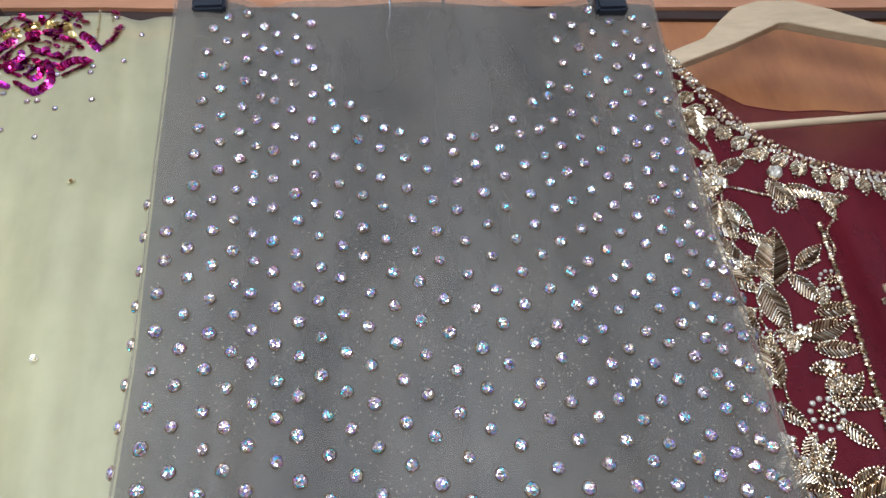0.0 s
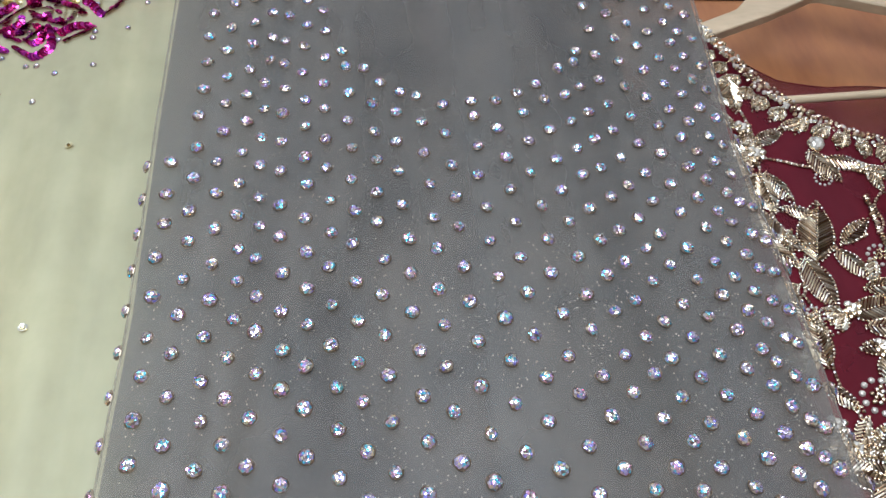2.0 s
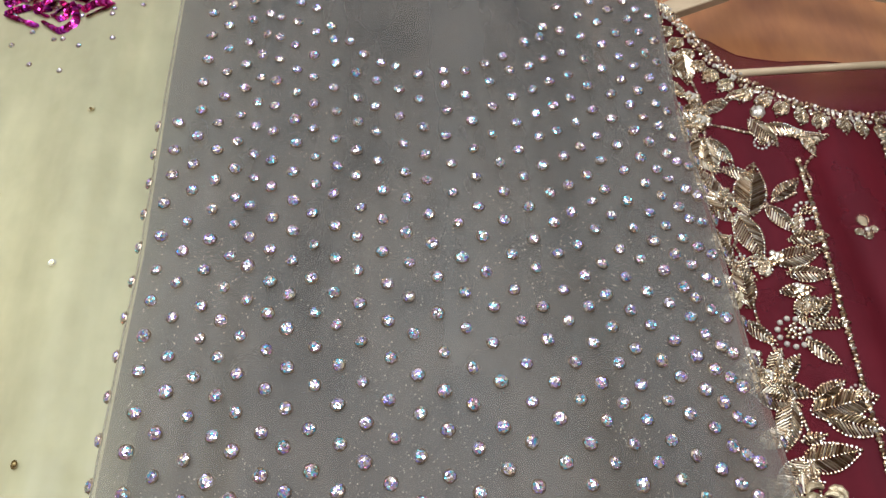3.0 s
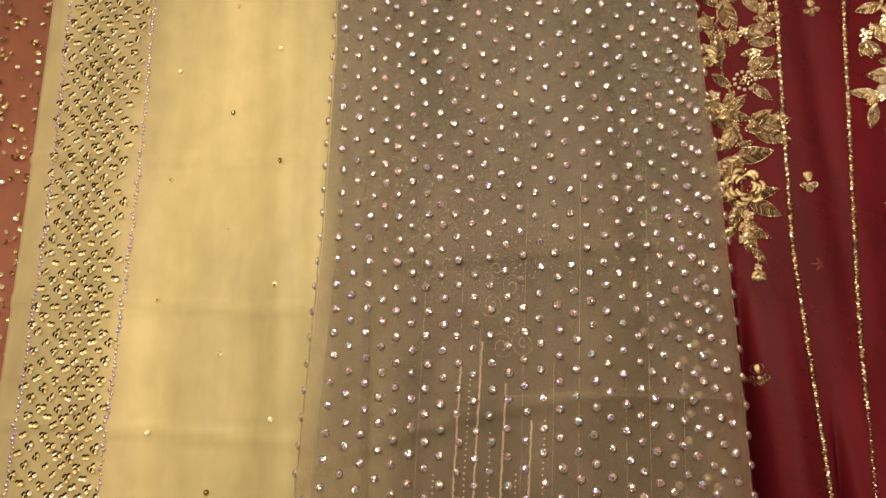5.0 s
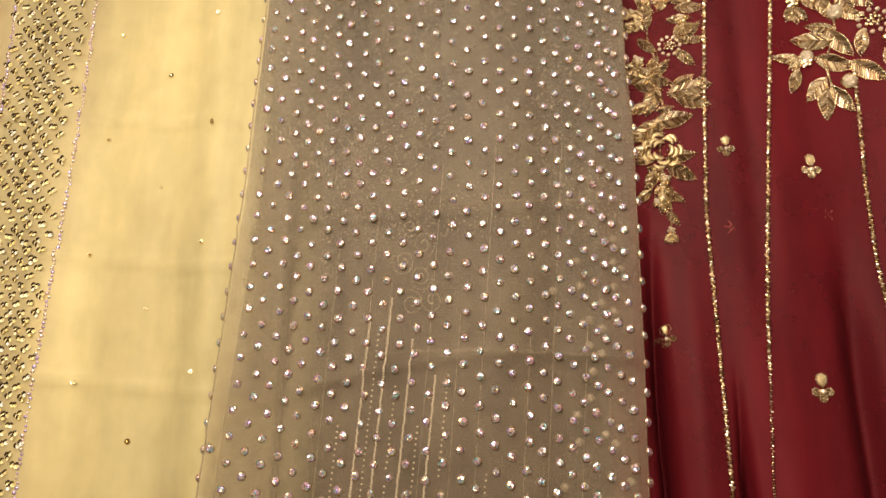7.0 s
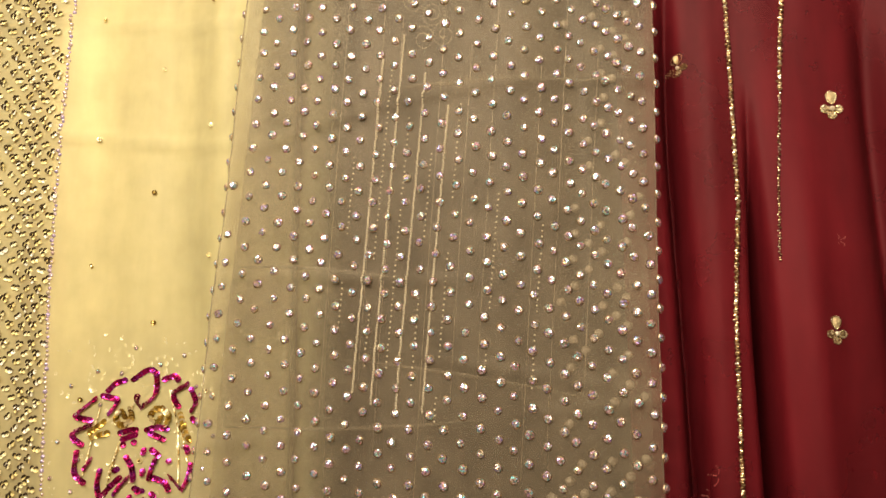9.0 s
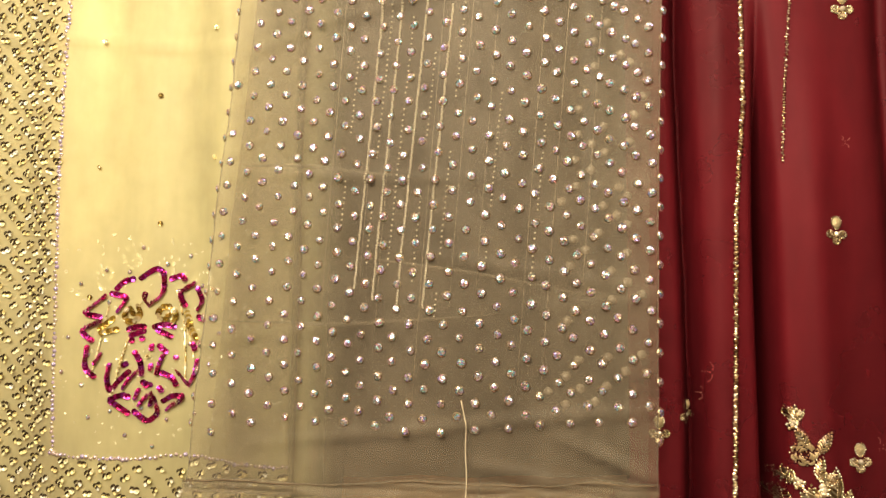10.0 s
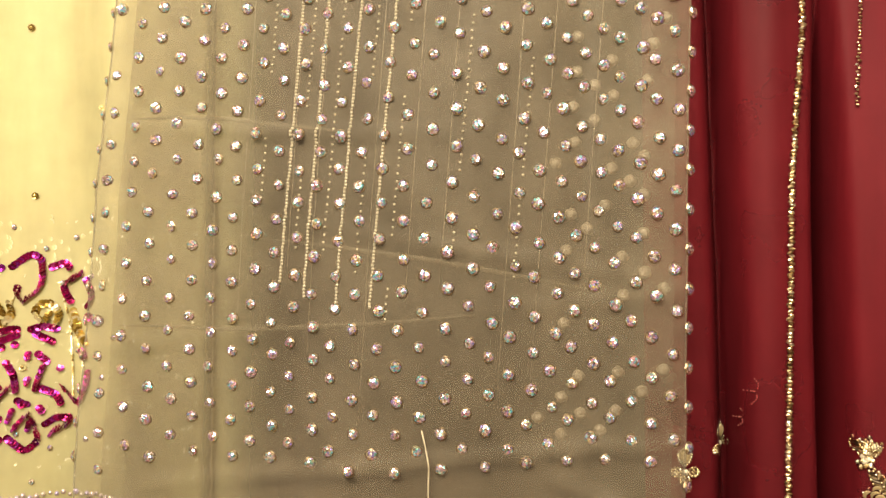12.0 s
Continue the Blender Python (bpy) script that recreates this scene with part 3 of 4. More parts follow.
GREY_R = [(0.90, 0.130), (1.00, 0.1325), (1.10, 0.1335), (1.20, 0.135), (1.34, 0.1395), (1.55, 0.143), (1.60, 0.140), (1.70, 0.1415), (1.80, 0.142), (1.88, 0.148), (1.98, 0.156)]
HEM_Z = 0.926


def grey_depth(x, z):
    y = 0.0025 * math.sin(x * 38 + 2.5 * math.sin(z * 3)) + 0.004 * noise.noise((x * 5, z * 2.2, 9.0))
    y += 0.006 * math.exp(-((x - 0.075 - 0.02 * (1.5 - z)) / 0.02) ** 2) - 0.004 * math.exp(-((x - 0.108) / 0.014) ** 2)
    y += 0.008 * ease(z, 1.35, 1.62) * math.exp(-((x + 0.155 + 0.05 * (1.5 - z)) / 0.012) ** 2)
    y += 0.010 * max(0.0, 1.15 - z) / 0.25 - 0.006 * math.exp(-((z - 1.6) / 0.3) ** 2)
    y -= 0.0040 * math.exp(-((z - 1.353 + 0.10 * (x - 0.05) ** 2 * 8) / 0.0035) ** 2)
    for zc, sl in ((1.128, 0.16), (1.075, -0.10), (1.19, 0.05)):
        y -= 0.0036 * math.exp(-((z - zc + sl * (x + 0.05)) / 0.003) ** 2) * (0.5 + 0.5 * math.sin(x * 17 + zc * 40))
    y += 0.0016 * noise.noise((x * 45, z * 6, 12.0))
    for zc, sl, x0 in ((0.990, 0.42, 0.045), (0.978, 0.30, 0.070), (0.962, 0.16, -0.02), (0.968, -0.12, -0.21)):
        y -= 0.0050 * math.exp(-((z - zc + sl * (x - x0)) / 0.0035) ** 2) * ease(x, x0, x0 + 0.02) * ease(1.02 - z, 0.0, 0.02)
    y -= 0.0030 * math.exp(-((z - 1.475 - 0.03 * x) / 0.003) ** 2)
    y += 0.0035 * noise.noise((x * 24, z * 30, 1.0)) * ease(1.0 - z, 0.0, 0.06) + 0.0008 * noise.noise((x * 60, z * 14, 6.0))
    return y


kameez = thing("kameez_panel", -0.03, 0.0, 0.905, "sheer grey organza dress panel studded with iridescent crystals, hanging from clips", "dress panel")
gl, gr = lambda v: lerp(HEM_Z + v * 1.04, GREY_L), lambda v: lerp(HEM_Z + v * 1.04, GREY_R)
hem_line = lambda u: HEM_Z + 0.012 * u + 0.002 * math.sin(u * 19)
sheet("front_cloth", gl, gr, hem_line, lambda u: GREY_TOP(-0.194 + 0.35 * u) - 0.001 * math.sin(u * 9), grey_depth, M_GREY, 120, 220, kameez, "sheer grey organza with faint creases")
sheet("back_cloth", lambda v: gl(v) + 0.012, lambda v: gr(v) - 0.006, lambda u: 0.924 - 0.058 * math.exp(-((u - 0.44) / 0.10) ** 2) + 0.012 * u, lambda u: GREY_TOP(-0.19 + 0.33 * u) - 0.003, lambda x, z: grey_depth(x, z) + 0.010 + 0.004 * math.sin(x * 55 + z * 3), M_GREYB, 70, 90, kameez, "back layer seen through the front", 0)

sheet("inner_lining", lambda v: lerp(1.32 + v * 0.65, GREY_L) + 0.0005, lambda v: lerp(1.32 + v * 0.65, GREY_R) - 0.0005, lambda u: 1.32, lambda u: GREY_TOP(-0.19 + 0.34 * u) - 0.002, lambda x, z: grey_depth(x, z) + 0.0042, M_LINING, 120, 150, kameez, "dark grey lining, denser upward, carrying the shade of the upper part", 0)


def hem_depth(x, z):
    return grey_depth(x, HEM_Z + 0.01) - 0.0024 - 0.002 * math.sin((z - 0.90) / 0.04 * math.pi) + 0.0042 * noise.noise((x * 16, z * 150, 2)) + 0.0016 * noise.noise((x * 60, z * 260, 5))


sheet("hem_fold", lambda v: -0.262 + 0.004 * v, lambda v: 0.1325, lambda u: 0.909 + 0.022 * u + 0.004 * math.sin(u * 7 + 1), lambda u: 0.937 + 0.016 * u + 0.002 * math.sin(u * 15), hem_depth, M_HEM, 160, 26, kameez, "crumpled folded hem, paler and denser", 0.0012)


def edge_roll(side, knots):
    pts = []
    for k in range(110):
        z = 0.93 + 1.03 * k / 109
        x = lerp(z, knots)
        pts.append((x + 0.0008 * noise.noise((z * 30, side, 0)), grey_depth(x, z), z))
    v, f = tube(pts, 0.0006, 6)
    under(joined("rolled_edge", v, f, M_HEM, None, "narrow rolled edge", True), kameez)


pts = [(-0.258 + 0.388 * k / 60, hem_depth(-0.258 + 0.388 * k / 60, 0.937) - 0.0012, 0.936 + 0.016 * k / 60 + 0.002 * math.sin(k / 4) + 0.001 * noise.noise((k * 0.4, 1, 0))) for k in range(61)]
v, f = tube(pts, 0.0006, 5)
under(joined("hem_stitching", v, f, M_STITCH, None, "dark stitched line along the hem", True), kameez)
edge_roll(0, GREY_L)
edge_roll(1, GREY_R)


def in_neck(x, z):
    w = lerp(z, [(1.832, 0.0), (1.838, 0.036), (1.852, 0.057), (1.893, 0.076), (1.931, 0.084), (1.98, 0.094)])
    return z > 1.832 and abs(x + 0.012 + 0.05 * (1.9 - z)) < w + 0.001


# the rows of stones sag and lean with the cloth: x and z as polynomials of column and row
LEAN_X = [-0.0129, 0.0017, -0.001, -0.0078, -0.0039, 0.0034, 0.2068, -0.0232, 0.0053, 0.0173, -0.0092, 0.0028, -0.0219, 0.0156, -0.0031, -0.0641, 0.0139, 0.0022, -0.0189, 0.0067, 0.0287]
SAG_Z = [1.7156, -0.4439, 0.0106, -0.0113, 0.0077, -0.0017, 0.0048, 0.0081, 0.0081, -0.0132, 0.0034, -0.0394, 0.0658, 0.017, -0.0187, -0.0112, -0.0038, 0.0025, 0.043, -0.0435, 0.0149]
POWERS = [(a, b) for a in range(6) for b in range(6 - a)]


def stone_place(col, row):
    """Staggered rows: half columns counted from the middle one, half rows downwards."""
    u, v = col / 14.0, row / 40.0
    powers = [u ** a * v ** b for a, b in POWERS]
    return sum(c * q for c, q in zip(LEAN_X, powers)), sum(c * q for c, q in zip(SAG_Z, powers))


stone_meshes = []
for vs, fs, ms in GEMS:
    me = bpy.data.meshes.new("stone")
    me.from_pydata(vs, [], fs)
    me.materials.append(M_STONE), me.materials.append(M_SILVER)
    me.polygons.foreach_set("material_index", ms)
    stone_meshes.append(me)
rest, count, sewn = Heap(), 0, []
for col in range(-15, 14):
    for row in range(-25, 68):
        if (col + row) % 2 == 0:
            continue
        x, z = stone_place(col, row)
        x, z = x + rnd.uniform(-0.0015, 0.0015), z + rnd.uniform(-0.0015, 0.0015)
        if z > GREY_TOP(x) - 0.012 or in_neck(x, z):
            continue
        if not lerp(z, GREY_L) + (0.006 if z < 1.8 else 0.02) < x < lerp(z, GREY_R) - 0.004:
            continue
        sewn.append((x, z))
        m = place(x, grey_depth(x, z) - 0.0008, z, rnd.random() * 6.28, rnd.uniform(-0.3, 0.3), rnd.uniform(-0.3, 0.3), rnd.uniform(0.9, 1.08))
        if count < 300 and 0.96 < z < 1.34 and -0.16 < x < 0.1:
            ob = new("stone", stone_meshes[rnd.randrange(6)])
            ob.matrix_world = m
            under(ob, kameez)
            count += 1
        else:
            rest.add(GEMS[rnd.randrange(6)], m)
# stones caught on the folded edges, seen from the side
for knots, off in ((GREY_L, -0.0015), (GREY_R, 0.0015)):
    z = 0.985
    while z < 1.80:
        x = lerp(z, knots)
        rest.add(gem(0.0036), place(x + off, grey_depth(x, z) + 0.001, z, 0, 0, 0.9 if off > 0 else -0.9))
        z += 0.0224
# a row that follows the neckline
for k in range(17):
    t = math.pi * (0.02 + 0.96 * k / 16)
    x, z = -0.012 - 0.078 * math.cos(t) * (1.08 if k < 3 or k > 13 else 1.0), 1.932 - 0.105 * math.sin(t) ** 0.8
    if all(math.hypot(x - a, z - b) > 0.010 for a, b in sewn):
        rest.add(GEMS[k % 6], place(x, grey_depth(x, z) - 0.0008, z, k))
rest.make("crystal_scatter", [M_STONE, M_SILVER], kameez, "iridescent round crystals in claw settings", False, "stuff")

specks = Heap()
for k in range(5200):
    x, z = rnd.uniform(-0.19, 0.13), 1.45 + 0.36 * abs(rnd.gauss(0, 0.5))
    if z < 1.80 and noise.noise((x * 14, z * 14, 3)) > -0.05:
        specks.add(bead(rnd.uniform(0.00022, 0.0005), 4, 0.6), place(x, grey_depth(x, z) - 0.0002, z))
specks.make("glitter", [M_GHOST], kameez, "fine pale glitter on the cloth", False, "stuff")

# stones of the back layer, dim through the front
dim = Heap()
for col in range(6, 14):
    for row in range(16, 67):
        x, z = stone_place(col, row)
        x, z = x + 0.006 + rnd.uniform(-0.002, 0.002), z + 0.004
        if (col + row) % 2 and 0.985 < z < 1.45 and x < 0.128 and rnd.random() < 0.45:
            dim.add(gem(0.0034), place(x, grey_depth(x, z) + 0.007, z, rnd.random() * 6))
dim.make("back_crystal_scatter", [M_DIM, M_DIM], kameez, "stones of the back layer", False, "stuff")

# rows of seed beads hanging down the middle
for x0, ztop, zbot, big in ((-0.1175, 1.30, 1.15, 0), (-0.1008, 1.38, 1.10, 1), (-0.0925, 1.37, 1.12, 0), (-0.0843, 1.40, 1.09, 1), (-0.0735, 1.35, 1.12, 0), (-0.0628, 1.365, 1.085, 1), (-0.0513, 1.35, 1.09, 0), (-0.0407, 1.335, 1.085, 1), (-0.0302, 1.34, 1.075, 0), (0.007, 1.30, 1.12, 0), (0.0442, 1.26, 1.10, 0)):
    h, z = Heap(), ztop
    while z > zbot:
        x = x0 + 0.095 * (z - 1.19) + 0.0003 * rnd.uniform(-1, 1)
        if big or noise.noise((x0 * 90, z * 22, 4)) > -0.22:
            h.add(bead(0.00115 if big else 0.0009, 6), place(x, grey_depth(x, z) - 0.0004, z))
        z -= 0.0021 if big else 0.0046
    h.make("seed_bead_strand", [M_GHOST], kameez, "row of pale seed beads", False, "stuff")

# pale scrolls worked tone on tone above the strands
scroll = Heap()
for sx, sz, turns, hand in ((-0.050, 1.462, 2.0, 1), (-0.038, 1.447, 1.6, -1), (-0.055, 1.432, 1.8, -1), (-0.040, 1.418, 2.0, 1), (-0.030, 1.398, 1.5, -1), (-0.048, 1.396, 1.6, 1)):
    for k in range(46):
        t = k / 45
        a, q = hand * turns * 2 * math.pi * t + sz * 80, 0.0020 + 0.0085 * t
        x, z = sx + q * math.cos(a), sz + 1.15 * q * math.sin(a)
        scroll.add(bead(0.00045, 4, 0.6), place(x, grey_depth(x, z) - 0.0003, z))
scroll.make("scroll_embroidery", [M_GHOST], kameez, "pale tonal scroll embroidery", False, "stuff")

# faint upright threads drawn through the weave
for k in range(9):
    x0, z0, z1 = -0.13 + 0.027 * k + 0.006 * math.sin(k * 2.3), 1.06 + 0.05 * math.sin(k * 1.7), 1.46 + 0.09 * math.sin(k * 2.9)
    pts = []
    for q in range(14):
        z = z0 + (z1 - z0) * q / 13
        x = x0 + 0.075 * (z - 1.19)
        pts.append((x, grey_depth(x, z) - 0.0002, z))
    v, f = tube(pts, 0.00014, 4)
    under(joined("drawn_thread", v, f, M_DIM, None, "", True), kameez)

# pressed crease lines, where the cloth lies double
for zc, sl, x0, x1, bow in ((1.352, -0.02, -0.10, 0.138, 0.006), (1.128, -0.16, -0.13, 0.10, 0.004), (1.072, 0.04, -0.22, 0.02, -0.005), (1.205, -0.10, -0.21, -0.06, 0.004), (1.478, 0.03, -0.05, 0.12, 0.002)):
    line = lambda x, zc=zc, sl=sl, bow=bow, x0=x0, x1=x1: zc + sl * (x - x0) + bow * math.sin((x - x0) / (x1 - x0) * math.pi) + 0.0012 * noise.noise((x * 30, zc * 9, 0))
    vs, fs, n = [], [], 70
    for i in range(n + 1):
        x = x0 + (x1 - x0) * i / n
        w = 0.0016 * math.sin(math.pi * (i + 0.5) / (n + 1)) ** 0.5
        for q, dy in ((-w, 0.0), (0.0, 0.0011), (w, 0.0)):
            z = line(x) + q
            vs.append((x, grey_depth(x, z) - 0.0005 - dy, z))
    for i in range(n):
        for q in range(2):
            fs.append((3 * i + q, 3 * i + q + 1, 3 * i + q + 4, 3 * i + q + 3))
    under(joined("crease", vs, fs, M_HEM, None, "pressed crease line", True), kameez)

thread = thing("loose_thread", -0.0145, -0.004, 0.80, "pale loose thread hanging from the grey panel", "thread")
pts = [(-0.0185 + 0.004 * (k / 3 if k < 3 else 1), grey_depth(-0.0145, max(0.93, 1.008 - 0.0055 * k)) - 0.0052, 1.012 - 0.0055 * k + (0.0 if k > 2 else -0.002 * k)) for k in range(40)]
pts = [(x + 0.0005 * math.sin(k * 0.7), y, z) for k, (x, y, z) in enumerate(pts)]
v, f = tube(pts, 0.00045, 5)
under(joined("strand", v, f, M_THREAD, None, "", True), thread)

# clip hanger
hanger = thing("clip_hanger", -0.025, 0.0, 2.06, "chrome hanger with two dark plastic clips holding grey panel", "hanger")
v, f = tube([(-0.21, 0.012, 2.085), (-0.03, 0.012, 2.078), (0.16, 0.012, 2.067)], 0.003)
under(joined("bar", v, f, M_CHROME, None, "", True), hanger)
v, f = tube([(-0.03 + 0.022 * math.sin(t * 0.28), 0.014 + 0.004 * t, 2.08 + 0.008 * t) for t in range(17)], 0.0018)
under(joined("hook", v, f, M_CHROME, None, "", True), hanger)
for cx in (-0.169, 0.119):
    zc = GREY_TOP(cx)
    jaw = box("clip", cx - 0.0115, cx + 0.0115, -0.010, 0.016, zc - 0.020, zc - 0.004, M_CLIP, 0.002, hanger)
    lever = box("lever", cx - 0.0095, cx + 0.0095, -0.012, 0.012, zc - 0.006, zc + 0.04, M_CLIPB, 0.003)
    under(lever, jaw)
    v, f = tube([(cx, 0.006, zc + 0.03), (cx, 0.012, zc + 0.11)], 0.0022)
    under(joined("pin", v, f, M_CHROME, None, "", True), jaw)
for hx in (-0.045, 0.0):
    hk = thing("wire_hook", hx, 0.05, 2.0, "thin dark wire hook hanging from the rail", "hook")
    v, f = tube([(hx + 0.007 * math.sin(t * 0.55), 0.05 + 0.01 * math.cos(t * 0.4), 1.985 + 0.012 * t) for t in range(11)], 0.0011)
    under(joined("wire", v, f, M_CHROME if hx else M_CLIP, None, "", True), hk)

# dark trousers hanging behind the grey panel, one corner lower than its hem
# beyond that corner the sheet is added, unseen, to darken the panel's middle
dark = thing("dark_trousers", -0.07, 0.07, 0.7, "dark brown-black trousers behind the grey panel, widened to darken its middle", "trousers")
sheet("cloth", lambda v: -0.188 + 0.004 * math.sin(v * 14), lambda v: 0.122, lambda u: 0.930 - 0.22 * ease(0.165 - u, 0.0, 0.03) + 0.015 * u, lambda u: 2.041 - 0.014 * u, lambda x, z: 0.070 + (0.005 * math.sin(x * 70) + 0.004 * noise.noise((x * 12, z * 3, 7))) * (1.0 - ease(z, 1.8, 1.98)), M_BLACK, 110, 60, dark)

# ---- maroon dress on a wooden hanger ----
def maroon_depth(x, z):
    low = ease(1.5 - z, 0.0, 0.22)
    y = 0.024 + 0.0055 * math.sin(x * 42 + 0.6) + 0.003 * noise.noise((x * 9, z * 1.6, 5.0)) + 0.0015 * noise.noise((x * 30, z * 5, 8.0))
    y += low * 0.034 * math.exp(-((x - 0.159 - 0.004 * math.sin(z * 8)) / 0.0060) ** 2)
    y -= low * 0.010 * math.exp(-((x - 0.184) / 0.016) ** 2)
    gap = ease(1.36 - z, 0.0, 0.25)
    y += gap * 0.064 * math.exp(-((x - 0.216 - 0.010 * (1.2 - z)) / (0.0035 + 0.0025 * gap)) ** 2)
    y -= gap * 0.008 * math.exp(-((x - 0.252) / 0.015) ** 2)
    y += low * 0.022 * math.exp(-((x - 0.315 - 0.03 * (1.3 - z)) / 0.012) ** 2)
    y += 0.004 * math.exp(-((x - 0.244) / 0.012) ** 2) * ease(z, 1.3, 1.5)
    return y


NECK = [(0.0, 1.797), (0.028, 1.801), (0.055, 1.812), (0.079, 1.830), (0.097, 1.852), (0.110, 1.882), (0.124, 1.911), (0.131, 1.928), (0.20, 1.905), (0.36, 1.84)]
MID = 0.290
dress = thing("dress", 0.3, 0.03, 0.74, "maroon organza dress with gold bead embroidery on wooden hanger", "dress")
front_top = lambda u: lerp(abs(0.112 + 0.538 * u - MID), NECK) + 0.042 * (MID - (0.112 + 0.538 * u)) * (abs(0.112 + 0.538 * u - MID) < 0.14)
sheet("front_cloth", lambda v: 0.112, lambda v: 0.65, lambda u: 0.74, front_top, maroon_depth, M_MAROON, 260, 160, dress, "maroon organza falling in soft pleats", 0.0008)
sheet("side_gusset", lambda v: 0.05 + 0.03 * ease(v, 0.88, 1.0), lambda v: 0.1125, lambda u: 0.74, lambda u: 0.925 + 0.030 * u, maroon_depth, M_MAROON, 40, 30, dress, "flared side of the skirt below the grey panel", 0.0008)
BACKNECK = [(0.0, 1.886), (0.05, 1.892), (0.085, 1.904), (0.105, 1.919), (0.13, 1.927), (0.3, 1.86)]
sheet("back_cloth", lambda v: 0.115, lambda v: 0.648, lambda u: 0.76, lambda u: lerp(abs(0.115 + 0.533 * u - 0.325), BACKNECK), lambda x, z: 0.090 - 0.024 * ease(z, 1.55, 1.8) + 0.003 * math.sin(x * 50 + z), M_MAROONB, 120, 40, dress, "back of the dress seen through the neck")
pts = [(0.325 + d, 0.0655 + 0.003 * math.sin((0.325 + d) * 50 + 1.9), lerp(abs(d), BACKNECK) + 0.0005) for d in [k * 0.005 - 0.13 for k in range(53)]]
v, f = tube(pts, 0.0005, 6)
under(joined("back_neck_piping", v, f, M_MAROON, None, "", True), dress)

# wooden hanger with its cross bar
wood = thing("wooden_hanger", 0.285, 0.045, 1.93, "pale wooden clothes hanger with a round cross bar, worn edges", "hanger")
UPPER = [(0.150, 1.921), (0.179, 1.938), (0.210, 1.951), (0.227, 1.968), (0.244, 1.983), (0.268, 1.991), (0.299, 1.990), (0.328, 1.978), (0.359, 1.960), (0.400, 1.944), (0.440, 1.918)]
LOWER = [(0.440, 1.902), (0.379, 1.934), (0.330, 1.949), (0.286, 1.964), (0.278, 1.964), (0.235, 1.944), (0.191, 1.927), (0.152, 1.911)]
bm = bmesh.new()
ring = [bm.verts.new((x, 0.038, z)) for x, z in UPPER + LOWER]
face = bm.faces.new(ring)
ext = bmesh.ops.extrude_face_region(bm, geom=[face])
bmesh.ops.translate(bm, verts=[g for g in ext["geom"] if isinstance(g, bmesh.types.BMVert)], vec=(0, 0.009, 0))
bmesh.ops.recalc_face_normals(bm, faces=bm.faces[:])
bmesh.ops.bevel(bm, geom=bm.edges[:], offset=0.0008, segments=1, affect="EDGES")
under(part("shoulder_bar", bm, M_WOOD), wood)
v, f = tube([(0.165, 0.045, 1.862), (0.207, 0.045, 1.8625), (0.30, 0.045, 1.8655), (0.42, 0.045, 1.868)], 0.0031, 12)
under(joined("cross_bar", v, f, M_WOOD, None, "round wooden cross bar", True), wood)
v, f = tube([(0.285 + 0.02 * math.sin(t * 0.33), 0.045 + 0.003 * t, 1.985 + 0.010 * t) for t in range(13)], 0.0017)
under(joined("hook", v, f, M_CHROME, None, "", True), wood)


# embroidery: leaves of slanted bugle beads with a beaded rim, flowers, buds and drops
def on_dress(x, z, lift=0.0):
    return (x, maroon_depth(x, z) - 0.0016 - lift, z)


def leaf(h, x, z, ang, length, wide=0.25, mat=0):
    a = radians(ang)
    d, s = (math.cos(a), math.sin(a)), (-math.sin(a), math.cos(a))
    n = max(6, int(length / 0.0019))
    half = length * wide
    shape = lambda t: half * math.sin(math.pi * min(1.0, t * 0.98 + 0.02)) ** 0.75 * (1.15 - 0.45 * t)
    for k in range(n):
        t = (k + 0.3) / n
        for side in (1, -1):
            w = shape(min(0.98, t + 0.12))
            if w < 0.0006:
                continue
            px, pz = x + d[0] * length * t, z + d[1] * length * t
            b = a + side * radians(48)
            run = w / math.sin(radians(48)) * 0.95
            ends = [on_dress(px + e * math.cos(b), pz + e * math.sin(b), 0.0004 + 0.0013 * (1 - e / run)) for e in (0.0004, run * 0.5, run)]
            h.add(tube(ends, [0.0005, rnd.uniform(0.0006, 0.0008), 0.0004], 5), Matrix.Identity(4), 1 if rnd.random() < 0.3 else mat)
    m = max(6, int(length / 0.0021))
    for side in (1, -1):
        for k in range(m + 1):
            t = k / m
            w = shape(t) * side
            h.add(bead(0.0011, 5), Matrix.Translation(on_dress(x + d[0] * length * t + s[0] * w, z + d[1] * length * t + s[1] * w)), 1)
    for k in range(m):
        t = k / m
        h.add(bead(0.0008, 5), Matrix.Translation(on_dress(x + d[0] * length * t, z + d[1] * length * t, 0.0022)), 1)


def pearl_flower(h, x, z, r):
    for k in range(11):
        t = 2 * math.pi * k / 11
        h.add(bead(r * 0.16, 7), Matrix.Translation(on_dress(x + r * 0.8 * math.cos(t), z + r * 0.8 * math.sin(t))), 2)
    for k in range(14):
        t, q = 2.4 * k, r * 0.5 * math.sqrt(k / 14)
        h.add(bead(r * 0.13, 5), Matrix.Translation(on_dress(x + q * math.cos(t), z + q * math.sin(t), 0.001)), 1)


